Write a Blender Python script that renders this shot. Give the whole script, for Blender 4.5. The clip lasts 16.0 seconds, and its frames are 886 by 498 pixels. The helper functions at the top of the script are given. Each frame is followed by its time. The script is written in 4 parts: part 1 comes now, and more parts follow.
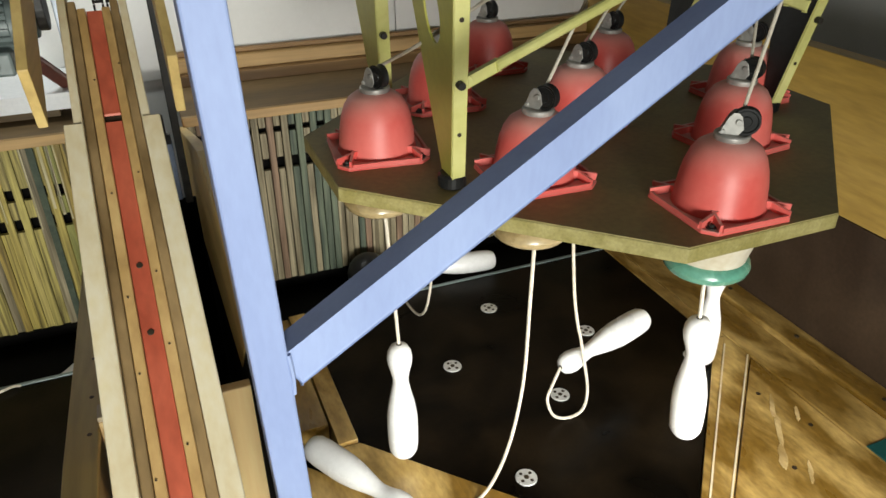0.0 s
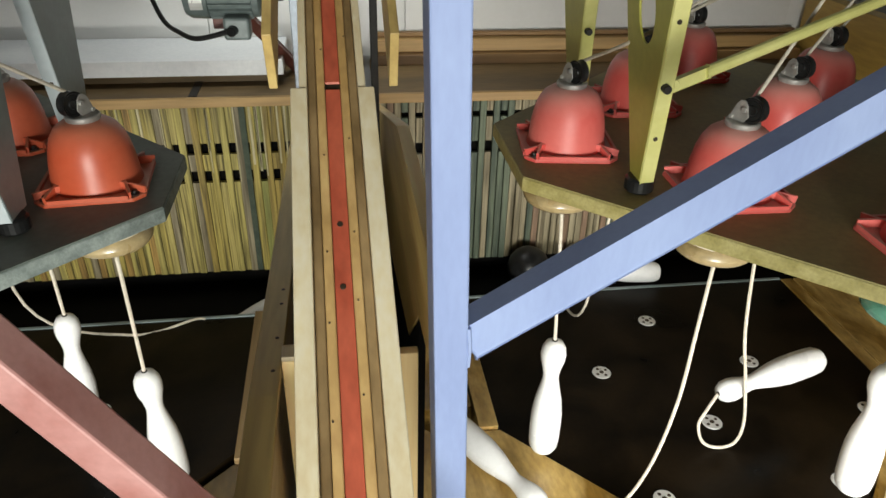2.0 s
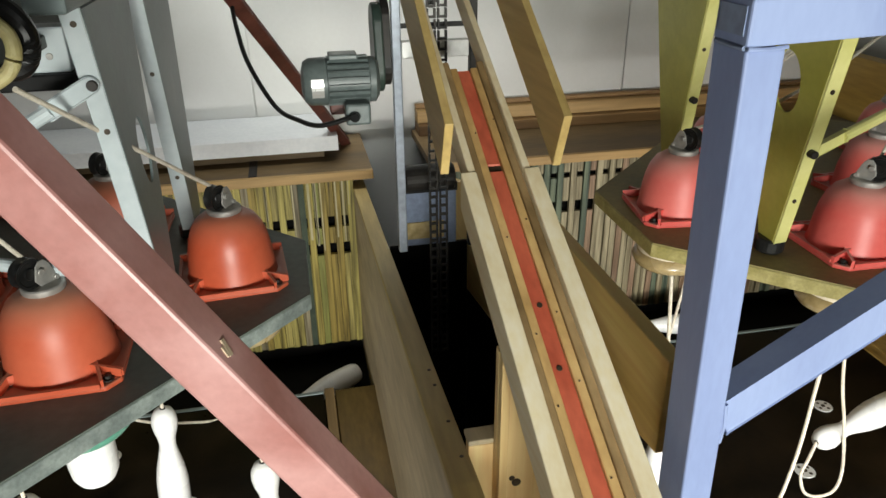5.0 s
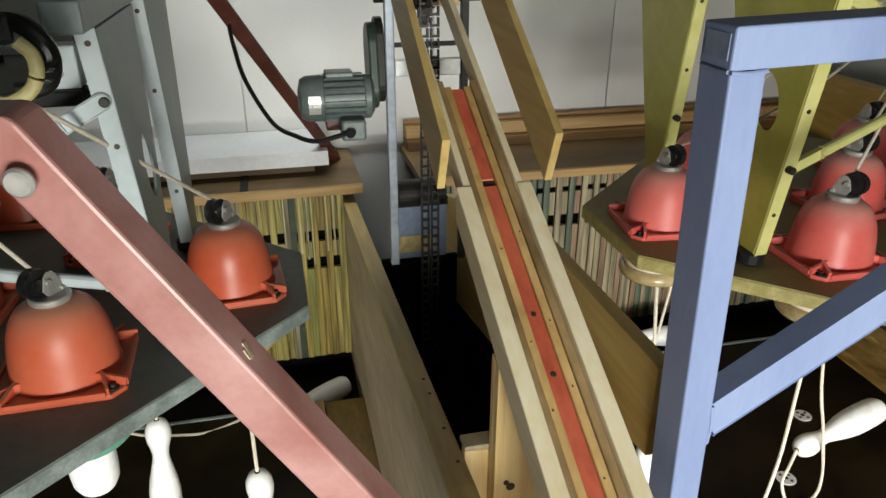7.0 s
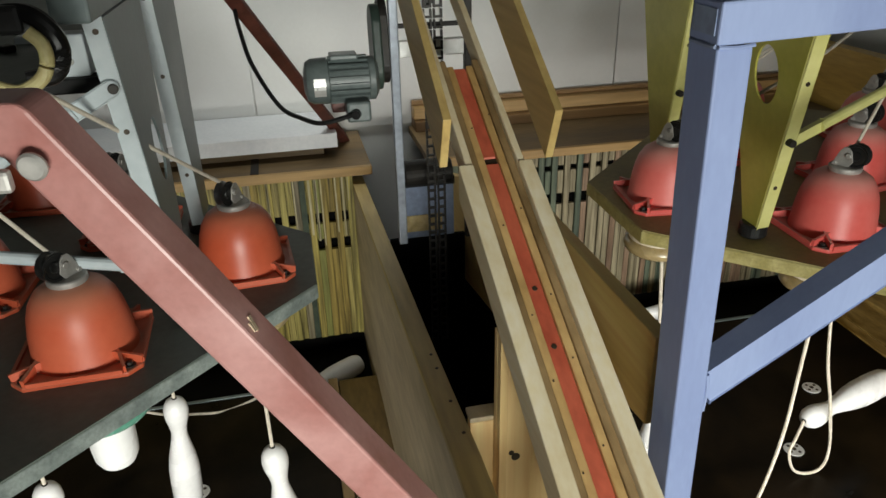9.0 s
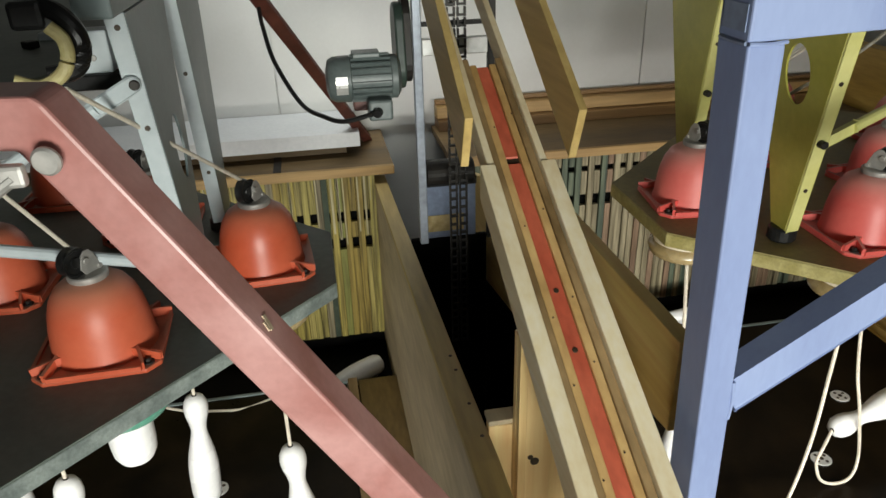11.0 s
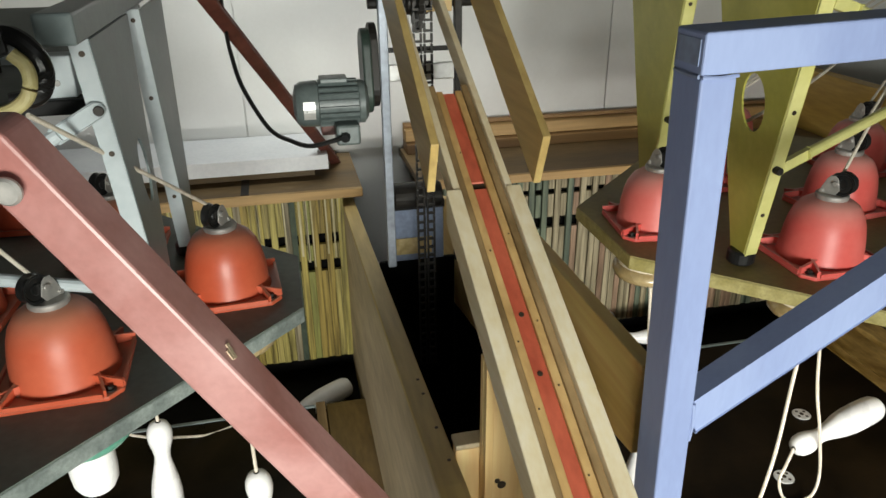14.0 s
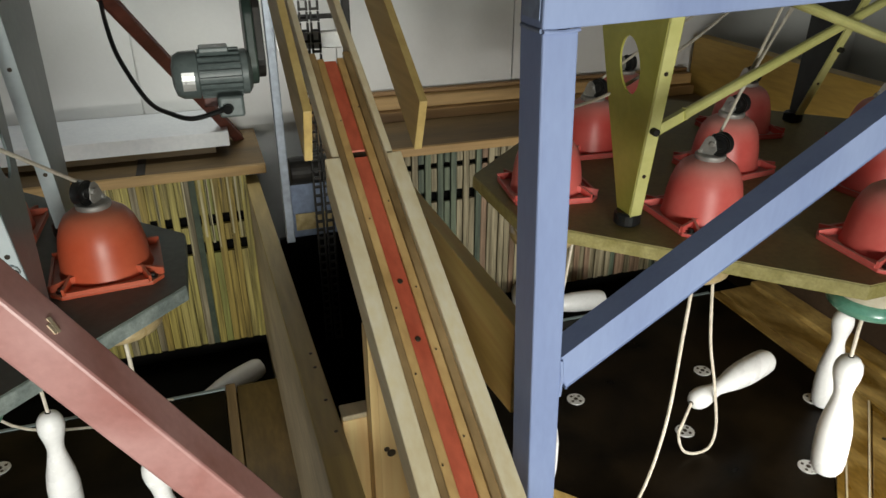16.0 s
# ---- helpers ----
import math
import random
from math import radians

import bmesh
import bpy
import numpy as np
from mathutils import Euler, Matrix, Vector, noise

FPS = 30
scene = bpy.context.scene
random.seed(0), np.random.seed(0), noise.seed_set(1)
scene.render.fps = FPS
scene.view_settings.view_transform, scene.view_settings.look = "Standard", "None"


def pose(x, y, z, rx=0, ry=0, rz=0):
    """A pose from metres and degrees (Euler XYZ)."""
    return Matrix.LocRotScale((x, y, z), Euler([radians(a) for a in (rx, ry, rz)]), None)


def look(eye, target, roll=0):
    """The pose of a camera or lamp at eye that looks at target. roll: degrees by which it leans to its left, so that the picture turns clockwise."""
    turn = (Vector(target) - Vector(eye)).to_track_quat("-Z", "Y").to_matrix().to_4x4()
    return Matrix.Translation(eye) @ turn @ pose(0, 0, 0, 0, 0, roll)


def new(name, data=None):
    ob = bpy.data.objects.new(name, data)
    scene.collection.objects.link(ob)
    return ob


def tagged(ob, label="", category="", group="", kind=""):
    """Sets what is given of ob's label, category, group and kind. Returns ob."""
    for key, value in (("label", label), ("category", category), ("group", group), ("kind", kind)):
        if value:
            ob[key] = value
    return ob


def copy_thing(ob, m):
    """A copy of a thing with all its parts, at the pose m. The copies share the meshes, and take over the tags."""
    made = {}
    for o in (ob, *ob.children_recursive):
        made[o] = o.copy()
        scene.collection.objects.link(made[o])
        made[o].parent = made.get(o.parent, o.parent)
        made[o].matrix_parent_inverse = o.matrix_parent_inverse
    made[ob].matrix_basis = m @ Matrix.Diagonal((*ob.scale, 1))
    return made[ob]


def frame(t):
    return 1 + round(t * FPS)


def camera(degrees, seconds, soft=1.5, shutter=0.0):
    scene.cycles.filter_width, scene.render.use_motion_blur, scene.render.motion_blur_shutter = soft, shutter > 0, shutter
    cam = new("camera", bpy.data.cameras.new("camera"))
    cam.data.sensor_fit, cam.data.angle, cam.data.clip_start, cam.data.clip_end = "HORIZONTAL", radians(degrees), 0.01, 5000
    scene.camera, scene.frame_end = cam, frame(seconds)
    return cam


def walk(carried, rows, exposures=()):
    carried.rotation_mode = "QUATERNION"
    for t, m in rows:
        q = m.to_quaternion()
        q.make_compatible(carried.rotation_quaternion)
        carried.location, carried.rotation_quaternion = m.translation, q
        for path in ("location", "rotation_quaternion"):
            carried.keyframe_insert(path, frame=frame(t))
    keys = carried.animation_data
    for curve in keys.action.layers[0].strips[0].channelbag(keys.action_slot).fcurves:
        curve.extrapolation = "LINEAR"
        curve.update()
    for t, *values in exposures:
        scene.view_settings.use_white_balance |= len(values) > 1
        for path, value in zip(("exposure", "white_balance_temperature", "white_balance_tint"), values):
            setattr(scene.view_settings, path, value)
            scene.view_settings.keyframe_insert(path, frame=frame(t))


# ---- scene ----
cam = camera(63.3, 16.0, soft=1.5)
S = 0.85  # metres to one unit of the plan below
METRES, EYE, TILT, LEAN, TURN = 1.02 * S, 2.10 * S, -30.0, 0.0, -22.5
ROWS = [
    (0.0, 0.0, 0.0, 0.0, 0.0, 0.0, -0.0),
    (0.5, 0.0196, -0.0135, -0.0135, 1.95, -0.88, -1.13),
    (1.0, 0.0303, -0.0242, -0.0235, 5.51, -0.77, -4.13),
    (1.5, 0.0031, -0.0195, -0.0137, 9.11, -1.61, -6.17),
    (2.0, -0.0614, -0.031, -0.0186, 12.06, -1.26, -8.35),
    (2.5, -0.1635, -0.0348, -0.0186, 14.17, -1.13, -10.43),
    (3.0, -0.2583, -0.0361, -0.0197, 12.99, -0.67, -9.61),
    (3.5, -0.3406, -0.0588, -0.02, 12.43, -1.69, -7.49),
    (4.0, -0.414, -0.066, -0.0265, 8.71, -0.42, -5.98),
    (4.5, -0.5014, -0.1055, -0.0252, 10.34, 1.29, -5.03),
    (5.0, -0.5229, -0.1373, -0.0228, 9.45, 3.5, -4.89),
    (7.5, -0.5449, -0.2078, -0.0402, 7.51, 4.87, -4.52),
    (8.0, -0.5403, -0.2175, -0.0433, 6.44, 3.34, -3.75),
    (8.5, -0.5251, -0.2261, -0.0478, 6.42, 2.98, -3.75),
    (9.0, -0.514, -0.2317, -0.0464, 9.23, 3.21, -3.95),
    (9.5, -0.5228, -0.2143, -0.06, 10.83, 2.28, -6.14),
    (10.0, -0.5111, -0.2092, -0.0478, 11.0, 2.97, -4.72),
    (12.5, -0.5148, -0.2086, -0.0436, 10.71, 3.2, -5.02),
    (13.0, -0.5138, -0.2005, -0.0405, 10.23, 3.1, -5.43),
    (13.5, -0.5078, -0.2029, -0.0355, 9.4, 3.7, -5.11),
    (14.0, -0.502, -0.222, -0.0357, 8.63, 4.92, -4.4),
    (14.5, -0.489, -0.2394, -0.0392, 8.06, 5.65, -3.77),
    (15.0, -0.4686, -0.236, -0.047, 7.16, 4.8, -3.01),
    (15.5, -0.442, -0.2234, -0.0443, 6.4, 4.61, -2.62),
    (16.0, -0.3815, -0.1897, -0.0523, 3.51, 3.49, -1.95),
]
walk(cam, [(t, pose(0, 0, EYE, TILT, LEAN, TURN) @ pose(METRES * x, METRES * y, METRES * z, 90 + pitch, roll, yaw)) for t, x, y, z, yaw, pitch, roll in ROWS],
     exposures=[(0.0, -0.05), (0.5, -0.12), (2.0, -0.15), (2.5, -0.4), (3.0, -0.3), (3.5, -0.5), (4.0, -0.25), (4.5, -0.1), (5.0, -0.1), (7.5, -0.35), (8.0, -0.62), (8.5, -0.66), (9.5, -0.42), (12.5, -0.28), (14.5, -0.12), (15.5, -0.42), (16.0, -0.64)])

# ---- world and lamps ----
world = bpy.data.worlds.new("world")
scene.world = world
world.use_nodes = True
wn = world.node_tree.nodes
sky = wn.new("ShaderNodeTexSky")
sky.sky_type, sky.sun_disc, sky.sun_elevation, sky.sun_rotation = "NISHITA", False, radians(40), radians(200)
world.node_tree.links.new(sky.outputs[0], wn["Background"].inputs[0])
wn["Background"].inputs[1].default_value = 0.08


def area_lamp(name, eye, target, wide, high, watts, tint, spread=180):
    data = bpy.data.lights.new(name, "AREA")
    data.shape, data.size, data.size_y, data.energy, data.color, data.spread = "RECTANGLE", wide, high, watts, tint, radians(spread)
    ob = new(name, data)
    ob.matrix_world = look(Vector(eye) * S, Vector(target) * S)
    return ob


area_lamp("hall_window", (-0.30, -2.7, 1.35), (0.0, 2.0, 1.2), 1.2, 0.7, 75, (0.98, 1.0, 0.92), 120)
area_lamp("hall_lamp", (0.0, -1.0, 2.9), (0.0, 1.2, 1.0), 1.4, 0.3, 1.8, (0.98, 1.0, 0.96), 120)
area_lamp("pin_lamp_right", (1.35, 0.25, 0.62), (1.35, 2.0, 0.25), 1.4, 0.12, 14, (1.0, 0.98, 0.92), 85)
area_lamp("pin_lamp_left", (-1.45, 0.25, 0.62), (-1.45, 2.0, 0.25), 1.4, 0.12, 9, (1.0, 0.98, 0.92), 85)
area_lamp("tube_lamp_back", (-0.35, 3.5, 2.9), (-0.35, 4.05, 1.6), 0.9, 0.2, 7.0, (0.97, 1.0, 0.97), 120)

# ---- materials ----


def mat(name, c1, c2, rough=0.5, metal=0.0, scale=8.0, stretch=(1, 1, 1), bump=0.1, fine=60.0, spread=(0.35, 0.65), dust=None, dust_amount=0.4, spec=0.5, island=0.0, coat=0.0, grainy=0.35):
    """A two-scale procedural surface: broad blotches between two colours, fine grain in colour and relief, dust on upward faces if given."""
    m = bpy.data.materials.new(name)
    m.use_nodes = True
    n, ln = m.node_tree.nodes, m.node_tree.links.new
    b = n["Principled BSDF"]
    tc = n.new("ShaderNodeTexCoord")
    info = n.new("ShaderNodeObjectInfo")
    mp = n.new("ShaderNodeMapping")
    mp.inputs["Scale"].default_value = stretch
    off = n.new("ShaderNodeVectorMath")
    off.operation = "MULTIPLY_ADD"
    ln(info.outputs["Random"], off.inputs[0])
    off.inputs[1].default_value = (7.3, 3.1, 5.7)
    ln(tc.outputs["Object"], off.inputs[2])
    ln(off.outputs[0], mp.inputs["Vector"])
    broad = n.new("ShaderNodeTexNoise")
    broad.inputs["Scale"].default_value, broad.inputs["Detail"].default_value = scale, 6
    broad.inputs["Distortion"].default_value = 0.4
    ln(mp.outputs[0], broad.inputs["Vector"])
    grain = n.new("ShaderNodeTexNoise")
    grain.inputs["Scale"].default_value, grain.inputs["Detail"].default_value = fine, 4
    ln(mp.outputs[0], grain.inputs["Vector"])
    ramp = n.new("ShaderNodeValToRGB")
    ramp.color_ramp.elements[0].position, ramp.color_ramp.elements[1].position = spread
    ramp.color_ramp.elements[0].color, ramp.color_ramp.elements[1].color = (*c1, 1), (*c2, 1)
    ln(broad.outputs["Fac"], ramp.inputs[0])
    mix = n.new("ShaderNodeMix")
    mix.data_type, mix.blend_type = "RGBA", "OVERLAY"
    mix.inputs["Factor"].default_value = grainy
    ln(ramp.outputs[0], mix.inputs["A"])
    ln(grain.outputs["Fac"], mix.inputs["B"])
    out = mix.outputs["Result"]
    if island:
        hsv = n.new("ShaderNodeHueSaturation")
        rng = n.new("ShaderNodeMapRange")
        rng.inputs["To Min"].default_value, rng.inputs["To Max"].default_value = 1 - island, 1 + island
        ln(info.outputs["Random"], rng.inputs["Value"])
        ln(rng.outputs[0], hsv.inputs["Value"])
        ln(out, hsv.inputs["Color"])
        out = hsv.outputs[0]
    if dust:
        geo = n.new("ShaderNodeNewGeometry")
        sep = n.new("ShaderNodeSeparateXYZ")
        ln(geo.outputs["Normal"], sep.inputs[0])
        r2 = n.new("ShaderNodeMapRange")
        r2.inputs["From Min"].default_value, r2.inputs["From Max"].default_value = 0.25, 1.0
        r2.inputs["To Max"].default_value = dust_amount
        ln(sep.outputs["Z"], r2.inputs["Value"])
        mul = n.new("ShaderNodeMath")
        mul.operation = "MULTIPLY"
        ln(r2.outputs[0], mul.inputs[0])
        r3 = n.new("ShaderNodeMapRange")
        r3.inputs["From Min"].default_value, r3.inputs["From Max"].default_value = 0.3, 0.6
        r3.inputs["To Min"].default_value = 0.5
        ln(broad.outputs["Fac"], r3.inputs["Value"])
        ln(r3.outputs[0], mul.inputs[1])
        mx = n.new("ShaderNodeMix")
        mx.data_type = "RGBA"
        ln(mul.outputs[0], mx.inputs["Factor"])
        ln(out, mx.inputs["A"])
        mx.inputs["B"].default_value = (*dust, 1)
        out = mx.outputs["Result"]
    ln(out, b.inputs["Base Color"])
    b.inputs["Metallic"].default_value = metal
    b.inputs["Specular IOR Level"].default_value = spec
    b.inputs["Coat Weight"].default_value = coat
    b.inputs["Coat Roughness"].default_value = 0.2
    rr = n.new("ShaderNodeMapRange")
    rr.inputs["To Min"].default_value, rr.inputs["To Max"].default_value = max(0.03, rough - 0.12), min(1, rough + 0.15)
    ln(broad.outputs["Fac"], rr.inputs["Value"])
    ln(rr.outputs[0], b.inputs["Roughness"])
    bp = n.new("ShaderNodeBump")
    bp.inputs["Strength"].default_value, bp.inputs["Distance"].default_value = bump, 0.004
    ln(grain.outputs["Fac"], bp.inputs["Height"])
    ln(bp.outputs[0], b.inputs["Normal"])
    return m


ALONG_Y, ALONG_X, ALONG_Z = (1, 0.06, 1), (0.06, 1, 1), (1, 1, 0.06)
PALE_WOOD = mat("pale_pine", (0.70, 0.58, 0.36), (0.84, 0.74, 0.52), 0.5, scale=9, stretch=ALONG_Y, fine=70, bump=0.15)
TAN_WOOD = mat("honey_pine", (0.46, 0.28, 0.10), (0.66, 0.43, 0.18), 0.45, scale=11, stretch=ALONG_Y, fine=60)
BROWN_WOOD = mat("brown_wood", (0.17, 0.105, 0.042), (0.36, 0.24, 0.11), 0.5, scale=9, stretch=ALONG_Y, fine=60)
PLANK_Z = mat("pine_plank_upright", (0.62, 0.42, 0.17), (0.80, 0.58, 0.28), 0.5, scale=8, stretch=ALONG_Z, fine=60)
PLANK_Y = mat("pine_plank_long", (0.48, 0.33, 0.11), (0.66, 0.48, 0.19), 0.5, scale=8, stretch=ALONG_Y, fine=60)
HONEY_BOARD = mat("honey_partition_board", (0.62, 0.42, 0.13), (0.80, 0.58, 0.24), 0.45, scale=7, stretch=ALONG_Y, fine=60)
CAP_WOOD = mat("olive_brown_cap", (0.40, 0.29, 0.10), (0.56, 0.42, 0.17), 0.5, scale=6, stretch=ALONG_Y, fine=60)
GREY_WOOD = mat("greyed_board", (0.34, 0.27, 0.16), (0.66, 0.55, 0.38), 0.55, scale=5, stretch=(1, 0.15, 0.6), fine=60)
SHELF_WOOD = mat("shelf_wood", (0.31, 0.18, 0.06), (0.46, 0.29, 0.11), 0.5, scale=7, stretch=ALONG_X, fine=60)
# Shelf wood darkened for the unlit top and the gap under the box.
SHELF_SHADED = mat("shelf_wood_shaded", (0.11, 0.07, 0.03), (0.20, 0.13, 0.055), 0.55, scale=5, stretch=(0.2, 1, 1), fine=60)
LANE_WOOD = mat("worn_lane_wood", (0.20, 0.11, 0.018), (0.62, 0.42, 0.14), 0.30, scale=9, stretch=(0.8, 0.3, 1), fine=90, coat=0.3, spread=(0.42, 0.66), grainy=0.45)
BARE_WOOD = mat("bare_worn_wood", (0.40, 0.27, 0.10), (0.70, 0.52, 0.25), 0.45, scale=18, stretch=(0.8, 0.3, 1), fine=90, grainy=0.5)
LANE_DARK = mat("dark_worn_lane_wood", (0.06, 0.035, 0.008), (0.22, 0.14, 0.045), 0.32, scale=9, stretch=(0.8, 0.2, 1), fine=90, coat=0.2, spread=(0.36, 0.72), grainy=0.45)
PLY = mat("plywood_wall", (0.42, 0.26, 0.05), (0.56, 0.37, 0.10), 0.45, scale=4, stretch=(1, 0.15, 1), fine=50)
DARK_PANEL = mat("dark_brown_panel", (0.045, 0.028, 0.018), (0.075, 0.048, 0.03), 0.45, scale=3)
RED_STRIP = mat("red_plastic_strip", (0.46, 0.090, 0.047), (0.56, 0.125, 0.066), 0.45, scale=12, stretch=ALONG_Y)
DECK_BLACK = mat("black_deck_plate", (0.002, 0.0014, 0.0008), (0.012, 0.0075, 0.0035), 0.30, scale=4, bump=0.05, spec=0.10)
# Near-black that puts the deep shade of pit and shaft into the colour.
PIT_SHADE = mat("pit_shade_black", (0.002, 0.002, 0.002), (0.005, 0.0045, 0.004), 0.85, scale=6, spec=0.1)
BLUE_PAINT = mat("blue_steel_paint", (0.25, 0.31, 0.52), (0.31, 0.38, 0.60), 0.5, scale=7, stretch=(1, 1, 0.3), fine=120, bump=0.02, spec=0.18, grainy=0.08)
RED_PAINT = mat("red_oxide_paint", (0.36, 0.14, 0.12), (0.60, 0.335, 0.315), 0.36, scale=9, fine=110, bump=0.04, spread=(0.3, 0.75), grainy=0.12)
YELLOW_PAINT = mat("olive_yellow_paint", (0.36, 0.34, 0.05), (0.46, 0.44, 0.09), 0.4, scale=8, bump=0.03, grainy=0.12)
# Yellow leg paint lightened for the front-lit flanges; also the pale braces.
YELLOW_PALE_LIT = mat("pale_lit_yellow_paint", (0.55, 0.53, 0.18), (0.66, 0.63, 0.26), 0.4, scale=8, bump=0.03, grainy=0.12)
OLIVE_TOP = mat("olive_board", (0.22, 0.185, 0.07), (0.33, 0.275, 0.105), 0.55, scale=6, dust=(0.24, 0.20, 0.11), dust_amount=0.35)
OLIVE_EDGE = mat("olive_board_edge", (0.28, 0.24, 0.075), (0.40, 0.345, 0.14), 0.6, scale=22, fine=150, bump=0.3)
GREY_TOP = mat("grey_board", (0.095, 0.115, 0.10), (0.15, 0.175, 0.15), 0.55, scale=6, dust=(0.13, 0.145, 0.125), dust_amount=0.35)
GREY_EDGE = mat("grey_board_edge", (0.16, 0.19, 0.18), (0.27, 0.31, 0.29), 0.6, scale=24, fine=150, bump=0.3)
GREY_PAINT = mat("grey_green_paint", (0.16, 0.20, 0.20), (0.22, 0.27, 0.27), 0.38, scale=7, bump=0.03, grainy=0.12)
# Grey leg paint lightened for front-lit flanges; also pale braces and a box.
GREY_PALE_LIT = mat("pale_lit_grey_paint", (0.50, 0.56, 0.58), (0.60, 0.66, 0.68), 0.4, scale=7, bump=0.03, grainy=0.12)
# Pale dust on top, strengthened to carry the broad soft highlight of the domes.
DOME_RED = mat("faded_red_plastic", (0.66, 0.085, 0.070), (0.76, 0.165, 0.14), 0.42, scale=5, bump=0.02, dust=(0.66, 0.42, 0.36), dust_amount=0.75, grainy=0.12)
DOME_ORANGE = mat("orange_red_plastic", (0.56, 0.095, 0.040), (0.64, 0.135, 0.065), 0.40, scale=5, bump=0.02, dust=(0.46, 0.30, 0.20), dust_amount=0.6, grainy=0.12)
ZINC = mat("zinc_steel", (0.36, 0.35, 0.33), (0.50, 0.48, 0.45), 0.5, 0.6, scale=20)
STEEL = mat("grey_steel", (0.27, 0.30, 0.35), (0.36, 0.40, 0.46), 0.4, 0.3, scale=9)
DARK_STEEL = mat("dark_oily_steel", (0.012, 0.011, 0.010), (0.04, 0.035, 0.03), 0.5, 0.3, scale=18)
BLACK_RUBBER = mat("black_plastic", (0.008, 0.008, 0.008), (0.018, 0.018, 0.018), 0.35, scale=20, spec=0.3)
CUP_BEIGE = mat("cream_plastic", (0.66, 0.58, 0.44), (0.74, 0.67, 0.54), 0.4, scale=7)
RING_TAN = mat("tan_ring_plastic", (0.36, 0.27, 0.13), (0.46, 0.36, 0.20), 0.28, scale=9, coat=0.4)
RING_GREEN = mat("green_ring_plastic", (0.12, 0.34, 0.25), (0.18, 0.44, 0.33), 0.28, scale=9, coat=0.4)
PIN_WHITE = mat("white_pin_plastic", (0.80, 0.80, 0.79), (0.86, 0.86, 0.85), 0.25, scale=6, bump=0.02)
CORD = mat("off_white_cord", (0.56, 0.50, 0.40), (0.68, 0.62, 0.52), 0.8, scale=60, fine=400, bump=0.4)
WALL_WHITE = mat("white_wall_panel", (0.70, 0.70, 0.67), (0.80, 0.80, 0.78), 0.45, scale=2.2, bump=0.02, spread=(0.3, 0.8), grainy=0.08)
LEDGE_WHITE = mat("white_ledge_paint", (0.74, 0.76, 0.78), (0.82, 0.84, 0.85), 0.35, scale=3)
# Dark so that the unseen ceiling and walls throw little light back.
UNSEEN_DARK = mat("unseen_dark", (0.05, 0.05, 0.048), (0.07, 0.07, 0.067), 0.8, scale=2)
CONCRETE = mat("concrete_floor", (0.02, 0.019, 0.017), (0.04, 0.038, 0.034), 0.9, scale=4, bump=0.3, spec=0.1)
MOTOR_GREEN = mat("motor_grey_green", (0.10, 0.125, 0.122), (0.15, 0.18, 0.175), 0.4, scale=12)
GUARD_GREEN = mat("dark_green_paint", (0.03, 0.05, 0.042), (0.05, 0.075, 0.06), 0.4, scale=12)
RUST = mat("rust_brown_paint", (0.10, 0.03, 0.022), (0.16, 0.05, 0.035), 0.5, scale=14)
PLATE = mat("bright_nameplate", (0.70, 0.70, 0.68), (0.82, 0.82, 0.80), 0.3, 0.5, scale=30)
PANEL_BLUE = mat("blue_grey_sheet", (0.20, 0.25, 0.38), (0.26, 0.32, 0.46), 0.45, scale=6)
LABEL_YELLOW = mat("yellowed_label", (0.50, 0.36, 0.14), (0.66, 0.52, 0.26), 0.6, scale=40)
TEAL = mat("teal_gutter_lining", (0.008, 0.075, 0.07), (0.014, 0.11, 0.10), 0.4, scale=5)
HOSE_YELLOW = mat("yellow_sleeve", (0.52, 0.45, 0.20), (0.60, 0.53, 0.26), 0.5, scale=20)
HOLE_DARK = mat("screw_hole_dark", (0.03, 0.02, 0.012), (0.07, 0.05, 0.03), 0.5, 0.3, scale=50)
CHIP_PALE = mat("chipped_primer", (0.56, 0.44, 0.30), (0.66, 0.54, 0.38), 0.6, scale=50)


def slat_material():
    m = mat("weathered_slat", (0.055, 0.042, 0.010), (0.44, 0.37, 0.15), 0.6, scale=75, stretch=(1, 1, 0.035), fine=260, bump=0.3, spread=(0.30, 0.60), grainy=0.5)
    n, ln = m.node_tree.nodes, m.node_tree.links.new
    info = n.new("ShaderNodeObjectInfo")
    ramp = n.new("ShaderNodeValToRGB")
    cols = [(0.0, (1.0, 0.95, 0.58)), (0.22, (0.92, 1.0, 0.50)), (0.4, (1.0, 0.98, 0.75)), (0.58, (0.85, 0.74, 0.42)), (0.70, (1.0, 1.0, 0.70)), (0.90, (0.66, 0.78, 0.50)), (0.96, (0.95, 0.70, 0.45))]
    ramp.color_ramp.interpolation = "CONSTANT"
    e = ramp.color_ramp.elements
    e[0].position, e[0].color = cols[0][0], (*cols[0][1], 1)
    e[1].position, e[1].color = cols[1][0], (*cols[1][1], 1)
    for p, c in cols[2:]:
        k = e.new(p)
        k.color = (*c, 1)
    ln(info.outputs["Random"], ramp.inputs[0])
    mx = n.new("ShaderNodeMix")
    mx.data_type, mx.blend_type = "RGBA", "MULTIPLY"
    mx.inputs["Factor"].default_value = 1.0
    b = n["Principled BSDF"]
    old = b.inputs["Base Color"].links[0].from_socket
    ln(old, mx.inputs["A"])
    ln(ramp.outputs[0], mx.inputs["B"])
    ln(mx.outputs["Result"], b.inputs["Base Color"])
    return m


